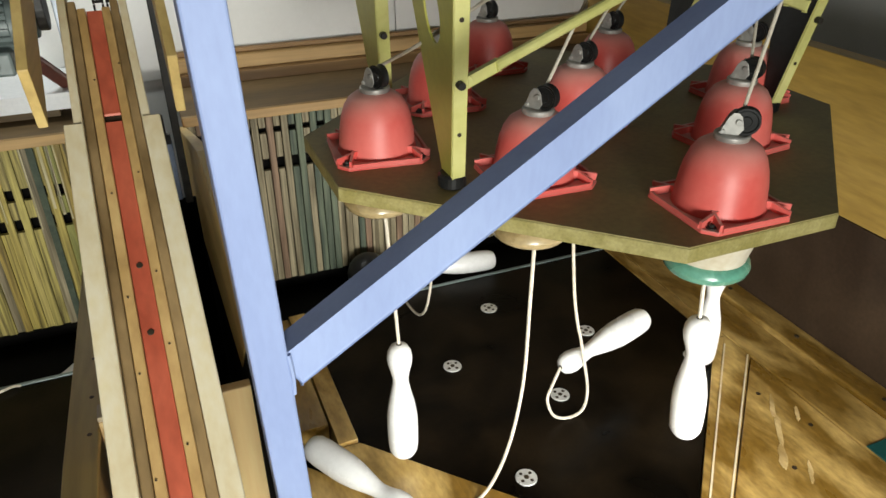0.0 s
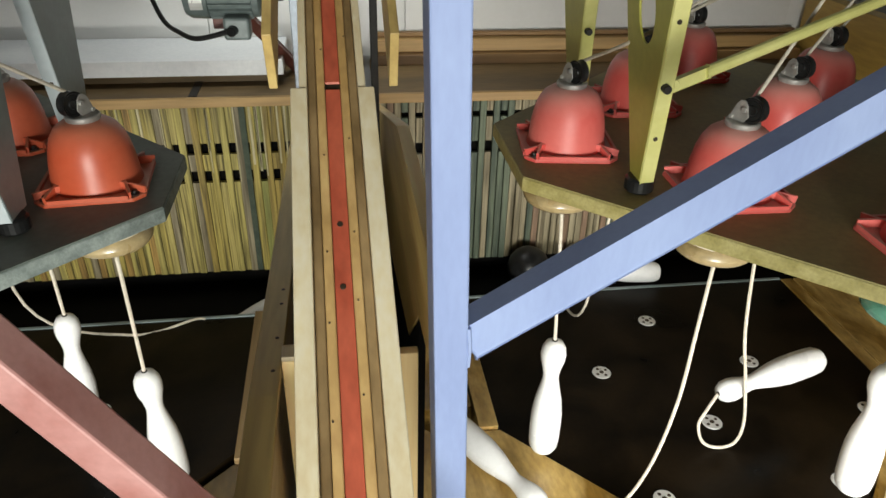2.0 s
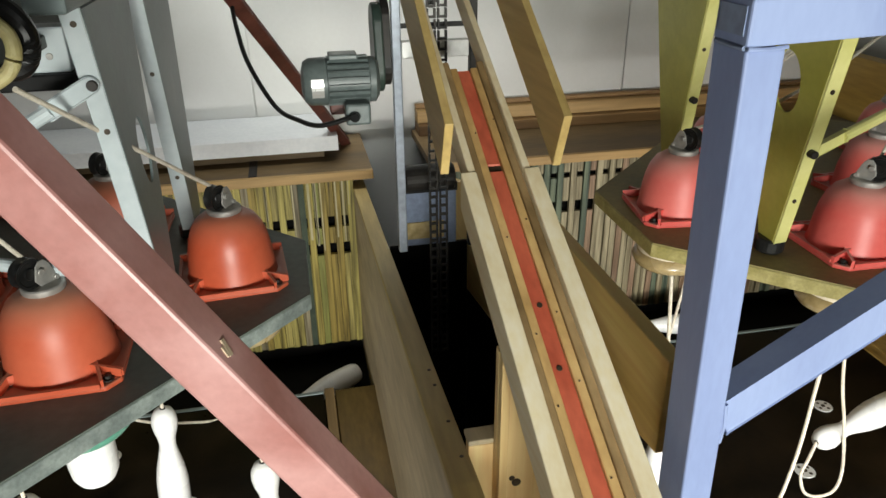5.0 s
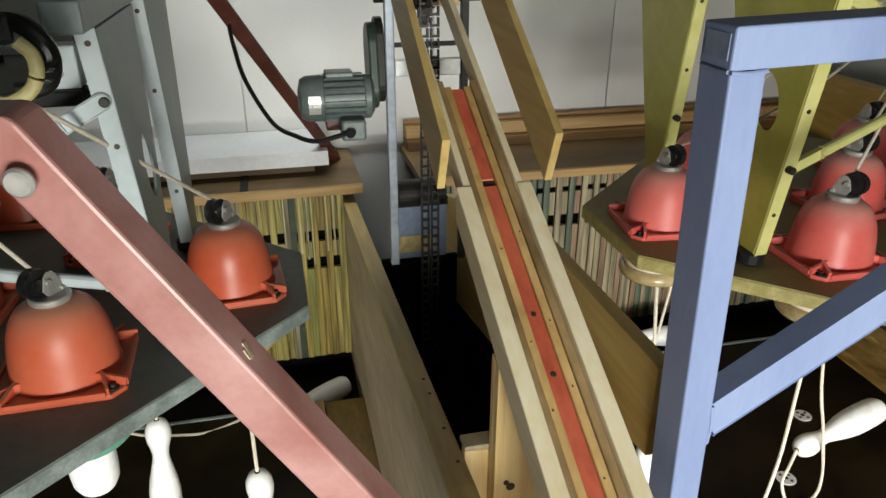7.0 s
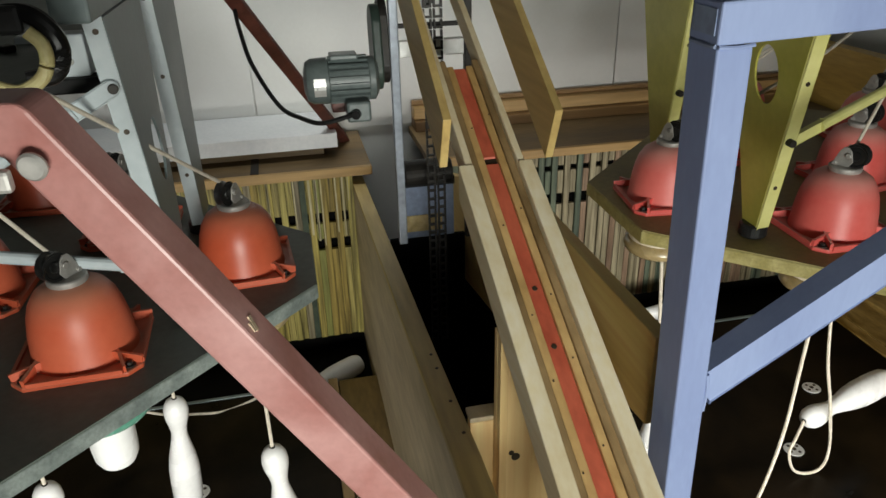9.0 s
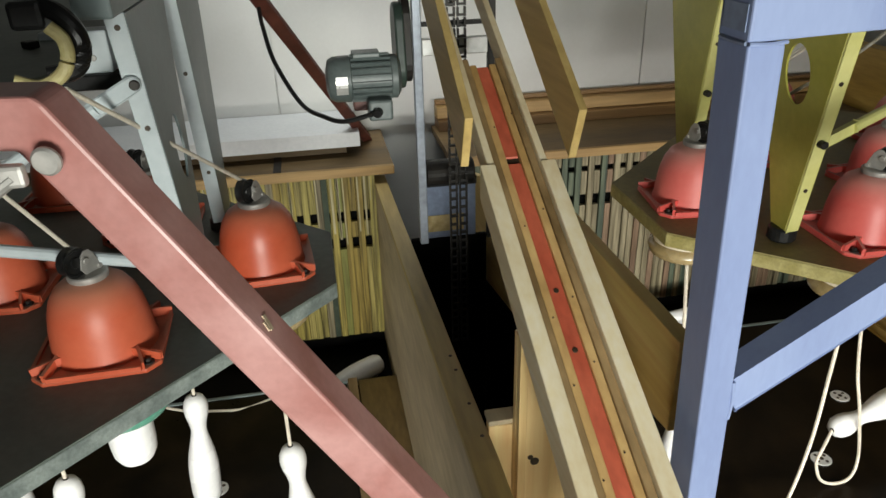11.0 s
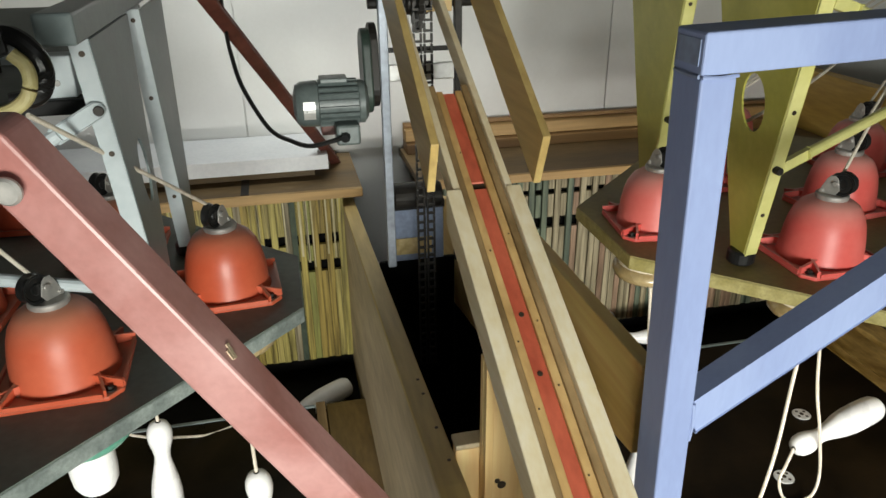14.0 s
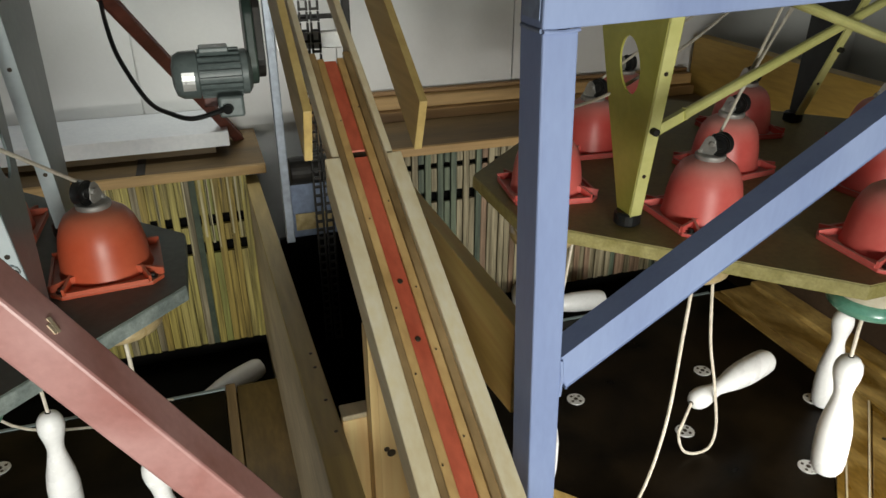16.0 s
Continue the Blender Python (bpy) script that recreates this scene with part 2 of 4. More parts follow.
SLAT = slat_material()
STRAP_GREEN = mat("dark_green_webbing", (0.03, 0.045, 0.03), (0.06, 0.08, 0.05), 0.7, scale=30, fine=200)
SLAT_WHITE = mat("peeled_pale_wood", (0.34, 0.30, 0.15), (0.56, 0.50, 0.32), 0.6, scale=50, stretch=(1, 1, 0.05), fine=200, grainy=0.5)
BOARD_BROWN = mat("brown_shelf_board", (0.16, 0.085, 0.03), (0.30, 0.17, 0.06), 0.5, scale=7, stretch=(0.06, 1, 1), fine=60)
SLAT_GREEN = mat("green_slat", (0.03, 0.045, 0.03), (0.13, 0.155, 0.10), 0.6, scale=60, stretch=(1, 1, 0.04), fine=200, grainy=0.5)
SLAT_PALE = mat("pale_slat", (0.10, 0.08, 0.04), (0.33, 0.28, 0.175), 0.6, scale=60, stretch=(1, 1, 0.04), fine=200, grainy=0.5)
SLAT_PINK = mat("pink_slat", (0.11, 0.065, 0.035), (0.29, 0.19, 0.12), 0.6, scale=60, stretch=(1, 1, 0.04), fine=200, grainy=0.5)

# ---- geometry helpers (all in plan units) ----


def put(name, bm, material, parent=None, label="", at=(0, 0, 0), smooth=False):
    """Links a bmesh, given in plan units, as one mesh object; at is the thing's own base point."""
    for v in bm.verts:
        v.co = (v.co - Vector(at)) * S
    bmesh.ops.recalc_face_normals(bm, faces=bm.faces)
    me = bpy.data.meshes.new(name)
    bm.to_mesh(me)
    bm.free()
    me.materials.append(material)
    if smooth:
        for p in me.polygons:
            p.use_smooth = True
        me.set_sharp_from_angle(angle=radians(38))
    ob = new(name, me)
    if parent:
        ob.parent = parent
    else:
        ob.location = Vector(at) * S
    if label:
        ob["label"] = label
    return ob


def thing(name, at, label, category, group="", kind=""):
    ob = new(name)
    ob.empty_display_size = 0.05
    ob.location = Vector(at) * S
    return tagged(ob, label, category, group, kind)


def box(lo, hi, bevel=0.003, bm=None):
    bm = bm or bmesh.new()
    lo, hi = Vector(lo), Vector(hi)
    r = bmesh.ops.create_cube(bm, size=1.0)
    for v in r["verts"]:
        v.co = Vector(((lo + hi) / 2)[i] + v.co[i] * (hi - lo)[i] for i in range(3))
    if bevel:
        es = {e for v in r["verts"] for e in v.link_edges}
        bmesh.ops.bevel(bm, geom=list(es), offset=bevel, segments=2, affect="EDGES", profile=0.5)
    return bm


def beam(p, q, wide, high, up=(0, 0, 1), bevel=0.004, bm=None):
    """A bar from p to q; high lies along up."""
    bm = bm or bmesh.new()
    p, q = Vector(p), Vector(q)
    d = (q - p).normalized()
    side = d.cross(Vector(up)).normalized()
    u = side.cross(d)
    r = bmesh.ops.create_cube(bm, size=1.0)
    for v in r["verts"]:
        c = v.co.copy()
        v.co = (p + q) / 2 + d * c.x * (q - p).length + side * c.y * wide + u * c.z * high
    if bevel:
        es = {e for v in r["verts"] for e in v.link_edges}
        bmesh.ops.bevel(bm, geom=list(es), offset=bevel, segments=2, affect="EDGES", profile=0.5)
    return bm


def lathe(profile, n=28, bm=None, base=(0, 0, 0), axis=(0, 0, 1)):
    """A turned form: profile rows of (radius, height) about axis at base."""
    bm = bm or bmesh.new()
    turn = Vector((0, 0, 1)).rotation_difference(Vector(axis)).to_matrix()
    rings = []
    for r, h in profile:
        if r < 1e-6:
            rings.append([bm.verts.new(Vector(base) + turn @ Vector((0, 0, h)))])
        else:
            rings.append([bm.verts.new(Vector(base) + turn @ Vector((r * math.cos(2 * math.pi * k / n), r * math.sin(2 * math.pi * k / n), h))) for k in range(n)])
    for a, b in zip(rings, rings[1:]):
        for k in range(n):
            if len(a) == 1 and len(b) == 1:
                continue
            if len(a) == 1:
                bm.faces.new((a[0], b[k], b[(k + 1) % n]))
            elif len(b) == 1:
                bm.faces.new((a[k], a[(k + 1) % n], b[0]))
            else:
                bm.faces.new((a[k], a[(k + 1) % n], b[(k + 1) % n], b[k]))
    return bm


def disc(centre, axis, radius, thick, n=24, edge=0.0, bm=None):
    e = edge or min(thick, radius) * 0.15
    return lathe([(0, 0), (radius - e, 0), (radius, e), (radius, thick - e), (radius - e, thick), (0, thick)], n, bm, centre, axis)


def tube(points, r, n=8, bm=None):
    """A round cord along a smooth curve through the points."""
    bm = bm or bmesh.new()
    P = [Vector(p) for p in points]
    path = []
    if len(P) == 2:
        path = P
    else:
        ext = [2 * P[0] - P[1]] + P + [2 * P[-1] - P[-2]]
        for i in range(1, len(ext) - 2):
            a, b, c, d = ext[i - 1:i + 3]
            for s in range(8):
                t = s / 8
                path.append(0.5 * ((2 * b) + (c - a) * t + (2 * a - 5 * b + 4 * c - d) * t * t + (3 * b - a - 3 * c + d) * t ** 3))
        path.append(P[-1])
    rings = []
    ref = Vector((0.31, 0.17, 0.93))
    for i, p in enumerate(path):
        d = (path[min(i + 1, len(path) - 1)] - path[max(i - 1, 0)]).normalized()
        u = d.cross(ref)
        if u.length < 0.05:
            u = d.cross(Vector((1, 0, 0)))
        u.normalize()
        w = d.cross(u)
        rings.append([bm.verts.new(p + r * (u * math.cos(2 * math.pi * k / n) + w * math.sin(2 * math.pi * k / n))) for k in range(n)])
    for a, b in zip(rings, rings[1:]):
        for k in range(n):
            bm.faces.new((a[k], a[(k + 1) % n], b[(k + 1) % n], b[k]))
    bm.faces.new(rings[0])
    bm.faces.new(rings[-1])
    return bm


def prism(poly, lo, hi, axis="z", bevel=0.0, bm=None):
    """A flat outline pushed from lo to hi along an axis (the outline gives the other two, in order)."""
    bm = bm or bmesh.new()
    place = {"z": lambda a, b, h: (a, b, h), "x": lambda a, b, h: (h, a, b), "y": lambda a, b, h: (a, h, b)}[axis]
    low = [bm.verts.new(place(a, b, lo)) for a, b in poly]
    top = [bm.verts.new(place(a, b, hi)) for a, b in poly]
    faces = [bm.faces.new(low), bm.faces.new(top)]
    k = len(poly)
    for i in range(k):
        faces.append(bm.faces.new((low[i], low[(i + 1) % k], top[(i + 1) % k], top[i])))
    bmesh.ops.recalc_face_normals(bm, faces=bm.faces)
    if bevel:
        bmesh.ops.bevel(bm, geom=list({e for f in faces for e in f.edges}), offset=bevel, segments=2, affect="EDGES", profile=0.5)
    return bm


def structure(name, bm, material, label):
    return tagged(put(name, bm, material, label=label), category=name.split("_")[0], kind="structure")


# ---- the room ----
RX, LX, CY = 1.345, -1.465, 2.0  # middles of the two machines
structure("floor", box((-4.2, -3.0, -0.62), (4.2, 4.35, -0.52), 0), CONCRETE, "dark concrete floor below the machines")
structure("ceiling", box((-4.2, -3.0, 3.4), (4.2, 4.35, 3.5), 0), UNSEEN_DARK, "unseen ceiling, kept dark to hold back bounced light")
wall_back = structure("wall_back", box((-4.2, 4.10, -0.52), (4.2, 4.30, 3.4), 0), WALL_WHITE, "white panelled back wall with thin joints")
for x0, x1 in ((-2.35, -0.762), (-0.755, 0.30), (0.307, 1.385), (1.392, 2.6)):
    put("wall_panel", box((x0, 4.08, 0.96), (x1, 4.102, 3.38), 0.002), WALL_WHITE, wall_back)
structure("wall_left", box((-4.2, -3.0, -0.52), (-4.1, 4.10, 3.4), 0), UNSEEN_DARK, "unseen side wall, kept dark to hold back bounced light")
structure("wall_right", box((4.1, 1.2, -0.52), (4.2, 4.10, 3.4), 0), WALL_WHITE, "plain white painted side wall")
# Unseen front part of the side wall, added dark to cut the bounce.
structure("wall_right_front", box((4.1, -3.0, -0.52), (4.2, 1.2, 3.4), 0), UNSEEN_DARK, "unseen side wall, kept dark to hold back bounced light")
structure("wall_front", box((-4.1, -3.0, -0.52), (4.1, -2.9, 3.4), 0), UNSEEN_DARK, "unseen wall facing the machines, kept dark against bounced light")
wall_side = structure("wall_lane_side", box((2.68, -2.9, -0.52), (2.80, 4.06, 0.645), 0.004), DARK_PANEL, "dark brown panelled lane side wall")
put("plywood_panel", box((2.685, -2.9, 0.647), (2.78, 4.06, 1.30), 0.004), PLY, wall_side, "ochre plywood upper panel")
structure("pit_floor_right", box((0.10, 3.0, -0.30), (2.68, 4.08, -0.16), 0.0), PIT_SHADE, "floor of the ball pit, near-black with the pit's shade in its colour")
structure("pit_floor_left", box((-4.1, 3.0, -0.30), (-0.285, 4.08, -0.16), 0.0), PIT_SHADE, "floor of the ball pit, near-black with the pit's shade in its colour")


def deck(cx, name, y_back, half):
    """Black pin deck: a plate with slanted front corners in a wooden surround."""
    poly = [(cx - half, CY + 0.06), (cx - half, y_back), (cx + half, y_back), (cx + half, CY + 0.06), (cx + 0.03, 1.16), (cx - 0.03, 1.16)]
    d = structure(name, prism(poly, -0.16, 0.0), DECK_BLACK, "worn black pin deck plate with round spot plates")
    put("edge_strip", box((cx - half, y_back - 0.004, -0.02), (cx + half, y_back + 0.014, 0.006), 0.002), GREY_PAINT, d, "thin grey metal edge strip")
    spot_mesh = None
    for i in range(3):
        for j in range(3):
            x, y = cx + (i - j) * 0.3535, CY + (i + j - 2) * 0.3535
            if spot_mesh is None:
                bm = disc((0, 0, 0), (0, 0, 1), 0.042, 0.006, 24, 0.002)
                ob = put("spot_plate", bm, PLATE, d)
                spot_mesh = ob.data
                hm = bmesh.new()
                for k in range(4):
                    a = radians(90 * k + 30)
                    disc((0.025 * math.cos(a), 0.025 * math.sin(a), 0.0055), (0, 0, 1), 0.007, 0.002, 10, 0.0005, hm)
                disc((0, 0, 0.0055), (0, 0, 1), 0.010, 0.002, 12, 0.0005, hm)
                hole = put("screw", hm, HOLE_DARK, ob)
                hole_mesh = hole.data
            else:
                ob = new("spot_plate", spot_mesh)
                ob.parent = d
                hole = new("screw", hole_mesh)
                hole.parent = ob
            ob.location = Vector((x, y, 0.0)) * S
    return d


deck(RX + 0.03, "deck_right", 3.0, 0.88)
deck(LX + 0.0, "deck_left", 2.96, 0.92)

# wooden surrounds of the decks
surround = thing("deck_surround", (RX, 1.5, 0), "worn varnished wooden floor boards round the pin deck", "floor boards", kind="structure")
c = RX + 0.03
A = (RX, 1.5, 0)
put("floor_board", prism([(c + 0.885, 2.06), (c + 0.035, 1.155), (c + 0.035, 1.02), (c + 0.952, 1.895), (c + 0.952, 2.06)], -0.16, 0.004, bevel=0.003), LANE_WOOD, surround, "", A)
put("floor_board", prism([(c + 0.952, 1.888), (c + 0.035, 1.013), (c + 0.035, 0.2), (c + 0.952, 0.2)], -0.16, -0.001, bevel=0.003), LANE_WOOD, surround, "worn varnished board with bare patches", A)
put("floor_board", box((c + 0.885, 2.065, -0.16), (c + 0.952, 3.0, 0.003), 0.003), LANE_WOOD, surround, "", A)
put("side_plank", box((c + 0.957, 0.2, -0.16), (c + 1.165, 3.0, 0.005), 0.004), LANE_WOOD, surround, "long worn gutter plank", A)
random.seed(21)
for px, py, ln, wd in ((0.72, 1.48, 0.20, 0.028), (0.80, 1.60, 0.16, 0.022), (0.62, 1.36, 0.15, 0.030), (0.66, 1.26, 0.12, 0.020), (0.86, 1.52, 0.10, 0.018)):
    rim = [(ln / 2 * math.cos(a) * random.uniform(0.8, 1.1), wd / 2 * math.sin(a) * random.uniform(0.6, 1.3)) for a in [2 * math.pi * k / 16 for k in range(16)]]
    turned = [(c + px + 0.62 * u - 0.78 * w, py + 0.78 * u + 0.62 * w) for u, w in rim]
    put("bare_patch", prism(turned, -0.002, 0.0006), BARE_WOOD, surround, "pale patch where the varnish has worn off", A)
put("skirting", box((c + 1.170, 0.2, -0.16), (c + 1.304, 3.0, 0.030), 0.008), LANE_WOOD, surround, "worn wooden edge board with screws", A)
put("gutter_lining", box((c + 0.958, 0.3, 0.0055), (c + 1.165, 1.27, 0.012), 0.003), TEAL, surround, "dark teal gutter lining", A)
for k in (0.30, 0.94):
    a, b = Vector((c + 0.035, 1.155 - 0.135 * k, 0.005)), Vector((c + 0.885 + 0.067 * k, 2.06 - 0.165 * k, 0.005))
    put("joint_line", beam(a, b, 0.007, 0.003, (0, 0, 1), 0.0), PALE_WOOD, surround, "thin pale filled joint", A)
for y in (1.05, 1.42, 1.9, 2.35):
    put("screw", disc((c + 1.235, y, 0.0298), (0, 0, 1), 0.012, 0.003, 12, 0.001), HOLE_DARK, surround, "", A)
for x, y in ((0.62, 1.30), (0.86, 1.45), (0.47, 1.12), (0.80, 1.68)):
    put("screw", disc((c + x, y, -0.0012), (0, 0, 1), 0.010, 0.002, 12, 0.0005), HOLE_DARK, surround, "", A)
put("floor_board", prism([(c - 0.88, 2.06), (c - 0.035, 1.155), (c - 0.035, 1.0), (c - 0.17, 1.0), (c - 1.0, 1.92), (c - 0.97, 2.06)], -0.16, 0.004, bevel=0.003), LANE_WOOD, surround, "", A)
put("floor_board", prism([(c - 1.005, 1.915), (c - 0.175, 1.0), (c - 0.175, 0.4), (c - 1.27, 0.4), (c - 1.27, 2.2)], -0.16, -0.002, bevel=0.003), LANE_WOOD, surround, "", A)
put("floor_board", box((c - 0.965, 2.065, -0.16), (c - 0.885, 3.0, 0.02), 0.003), LANE_WOOD, surround, "", A)
put("floor_board", box((c - 1.27, 2.205, -0.16), (c - 0.97, 3.0, 0.004), 0.003), LANE_WOOD, surround, "", A)
surround = thing("deck_surround", (LX, 1.5, 0), "dark worn wooden floor boards beside the pin deck", "floor boards", kind="structure")
A = (LX, 1.5, 0)
c = LX
put("floor_board", box((c + 0.925, 2.0, -0.16), (c + 0.97, 2.96, 0.03), 0.004), BROWN_WOOD, surround, "", A)
put("floor_board", box((c + 0.975, 2.0, -0.16), (c + 1.18, 2.96, 0.012), 0.004), LANE_DARK, surround, "", A)
put("floor_board", prism([(c + 0.92, 1.995), (c + 0.035, 1.155), (c + 0.035, 0.4), (c + 1.18, 0.4), (c + 1.18, 1.995)], -0.16, 0.004, bevel=0.003), LANE_DARK, surround, "", A)

# partitions along the ball return
part_l = thing("partition_board", (-0.27, 2.0, -0.5), "greyed tall wooden partition board beside the ball return", "partition", kind="structure")
at_p = (-0.27, 2.0, -0.5)
put("board", prism([(0.3, -0.5), (3.58, -0.5), (3.58, 0.826), (1.7, 0.962), (1.2, 1.012), (0.3, 1.03)], -0.298, -0.262, "x", 0.003), GREY_WOOD, part_l, "", at_p)
put("cap", prism([(0.3, 1.031), (1.2, 1.013), (1.7, 0.963), (3.58, 0.827), (3.58, 0.847), (1.7, 0.985), (1.2, 1.034), (0.3, 1.052)], -0.302, -0.238, "x", 0.003), CAP_WOOD, part_l, "brown wooden cap strip with screws", at_p)
for y in (1.29, 1.43, 1.60, 1.68):
    put("screw", disc((-0.256, y, (1.034 - (y - 1.2) * 0.098) - 0.001), (0, 0.1, 1), 0.005, 0.003, 10, 0.001), HOLE_DARK, part_l, "", at_p)
part_r = thing("partition_board", (0.09, 2.0, -0.5), "honey pine partition board beside the ball return", "partition", kind="structure")
put("board", prism([(1.06, 1.17), (1.32, 1.13), (1.55, 0.9), (3.58, 0.5), (3.58, 0.86), (2.3, 1.25), (1.9, 1.37), (1.06, 1.385)], 0.078, 0.114, "x", 0.003), HONEY_BOARD, part_r, "", (0.09, 2.0, -0.5))
# Dark sheet for the shade under the partition board.
put("lower_board", prism([(1.335, -0.5), (3.58, -0.5), (3.58, 0.497), (1.56, 0.893), (1.335, 1.11)], 0.080, 0.098, "x", 0.002), PIT_SHADE, part_r, "lower board, near-black with the shade there in its colour", (0.09, 2.0, -0.5))


# ---- slatted pit curtains and shelves ----
def slat_curtain(x0, x1, label, mats, step, skip, rows):
    root = thing("pit_curtain", ((x0 + x1) / 2, 3.5, -0.06), label, "slat curtain", kind="structure")
    at = ((x0 + x1) / 2, 3.5, -0.06)
    # Stands for the shade seen between the slats.
    put("backing", box((x0, 3.55, -0.16), (x1, 3.58, 0.904), 0.0), PIT_SHADE, root, "backing sheet coloured as the shade behind the slats", at)
    w = step * (0.97 if len(mats) == 2 else 0.88)
    meshes = []
    for notched in (False, True):
        bm = bmesh.new()
        if notched:
            z = -0.06
            for a, b in rows:
                box((0, 3.49, z), (w, 3.515, a), 0.002, bm)
                z = b
            box((0, 3.49, z), (w, 3.515, 0.902), 0.002, bm)
        else:
            box((0, 3.485, -0.06), (w, 3.512, 0.902), 0.002, bm)
        ob = put("slat", bm, mats[0], root, "", (0, 3.5, -0.06))
        meshes.append(ob.data)
        bpy.data.objects.remove(ob)
    n = int((x1 - x0) / step)
    for k in range(n):
        me = meshes[1 if (k % 2 and not skip(x0 + k * step)) else 0]
        ob = new("slat", me)
        ob.parent = root
        ob.location = Vector((x0 + k * step - at[0], random.uniform(-0.004, 0.004), 0)) * S
        m = random.choices(mats, [6] + [1.0] * (len(mats) - 1))[0] if len(mats) == 2 else random.choice(mats)
        if m is not mats[0]:
            ob.material_slots[0].link = "OBJECT"
            ob.material_slots[0].material = m
    return root


random.seed(5)
curtain_at = ((-3.3 - 0.29) / 2, 3.5, -0.06)
curtain_left = slat_curtain(-3.3, -0.29, "weathered yellow wooden slats hanging behind the pit", [SLAT, SLAT_PALE], 0.0345, lambda x: x > -0.36, ((0.48, 0.545), (0.635, 0.695)))
slat_curtain(0.12, 2.66, "striped pale, green and pink slats hanging behind the pit", [SLAT_PALE, SLAT_GREEN, SLAT_PINK, SLAT_PALE, SLAT_PALE], 0.037, lambda x: False, ((0.60, 0.665), (0.80, 0.83)))


def shelf(x0, x1, label):
    at = ((x0 + x1) / 2, 3.7, 0.89)
    root = thing("shelf", at, label, "shelf")
    put("top", box((x0, 3.46, 0.905), (x1, 4.07, 0.945), 0.003), SHELF_SHADED, root, "wooden top, darkened in colour as it gets little light", at)
    put("front_edge", box((x0, 3.43, 0.903), (x1, 3.459, 0.949), 0.004), SHELF_WOOD, root, "honey wood front edge", at)
    return root, at


s1, at1 = shelf(-3.3, -0.20, "long wooden shelf over the slat curtain")
put("joint_strip", box((-0.80, 3.465, 0.9455), (-0.76, 4.06, 0.950), 0.001), DARK_STEEL, s1, "dark joint strip", at1)
s2, at2 = shelf(0.10, 2.66, "long wooden shelf with stacked boards at the back")
for k, (y0, y1, z0, z1) in enumerate(((3.93, 4.07, 0.9455, 1.005), (3.975, 4.07, 1.0065, 1.075), (4.03, 4.07, 1.0765, 1.10))):
    b = tagged(put("stored_board", box((0.12, y0, z0), (2.64, y1, z1), 0.004), SHELF_WOOD if k == 1 else BOARD_BROWN, None, "", (1.4, 3.95, z0)), "long honey coloured board lying on the shelf", "board", "boards on the shelf")
ledge_at = (-1.4, 3.55, 0.95)
ledge = thing("ledge_box", ledge_at, "long white painted box lying on the shelf", "box")
put("front_panel", box((-3.3, 3.62, 1.000), (-0.350, 3.638, 1.078), 0.004), LEDGE_WHITE, ledge, "", ledge_at)
put("lid", box((-3.3, 3.6385, 1.066), (-0.351, 4.075, 1.076), 0.003), LEDGE_WHITE, ledge, "", ledge_at)
put("end_panel", box((-0.368, 3.6385, 1.000), (-0.351, 4.075, 1.0655), 0.003), LEDGE_WHITE, ledge, "", ledge_at)
# Added filler that carries the box and paints the shaded gap below it.
tagged(put("spacer", box((-3.2, 3.7, 0.9455), (-0.42, 4.0, 0.9995), 0.003), SHELF_SHADED, None, "", ledge_at), "added filler under a white box, coloured as the dark gap there", "spacer")

# dark strap and peeled strips on the yellow slats
strap_at = (-0.55, 3.47, 0.9)
tagged(put("strap", box((-0.575, 3.470, -0.05), (-0.545, 3.478, 0.90), 0.002), STRAP_GREEN, None, "", strap_at), "dark green strap hanging in front of the slats", "strap")
random.seed(11)
for k in range(20):
    x = -0.30 - 0.0345 * random.randint(1, 40) + random.uniform(0.004, 0.012)
    z1 = 0.90
    z0 = random.uniform(0.45, 0.78)
    put("peeled_strip", box((x, 3.4795, z0), (x + random.uniform(0.004, 0.012), 3.4832, z1), 0.0), SLAT_WHITE, curtain_left, "", curtain_at)
ball_at = (0.93, 3.34, -0.16)
tagged(put("bowling_ball", lathe([(0.118 * math.sin(math.pi * k / 20), 0.118 - 0.118 * math.cos(math.pi * k / 20)) for k in range(21)], 36, None, ball_at), BLACK_RUBBER, None, "", ball_at, True), "glossy black bowling ball lying in the pit", "bowling ball")

# ---- ball return rail ----
SL = 0.52
tilt = math.atan(SL)


def rail_z(y):
    return 1.226 + SL * (y - 1.0)


RC = -0.0865


def rail_bar(u0, u1, h0, h1, y0, y1, bevel=0.003):
    """A strip that follows the rail: u across from its middle line, h above the rail's running plane."""
    poly = [(y0, rail_z(y0) + h0), (y1, rail_z(y1) + h0), (y1, rail_z(y1) + h1), (y0, rail_z(y0) + h1)]
    bm = prism(poly, RC + u0, RC + u1, "x", bevel)
    for v in bm.verts:
        v.co.x += 0.0108 * (1.3 - v.co.y)
    return bm


rail_at = (RC, 1.1, 0.2)
rail = thing("ball_return_rail", rail_at, "sloping wooden ball return rail with a red centre strip", "ball return")
put("base_board", rail_bar(-0.057, 0.057, -0.06, -0.012, 0.1, 1.975), BROWN_WOOD, rail, "", rail_at)
put("red_strip", rail_bar(-0.0170, 0.0170, -0.011, 0.0, 0.1, 1.645, 0.001), RED_STRIP, rail, "worn red plastic strip", rail_at)
put("red_strip", rail_bar(-0.0170, 0.0170, -0.011, -0.002, 1.668, 1.975, 0.001), RED_STRIP, rail, "worn red plastic strip", rail_at)
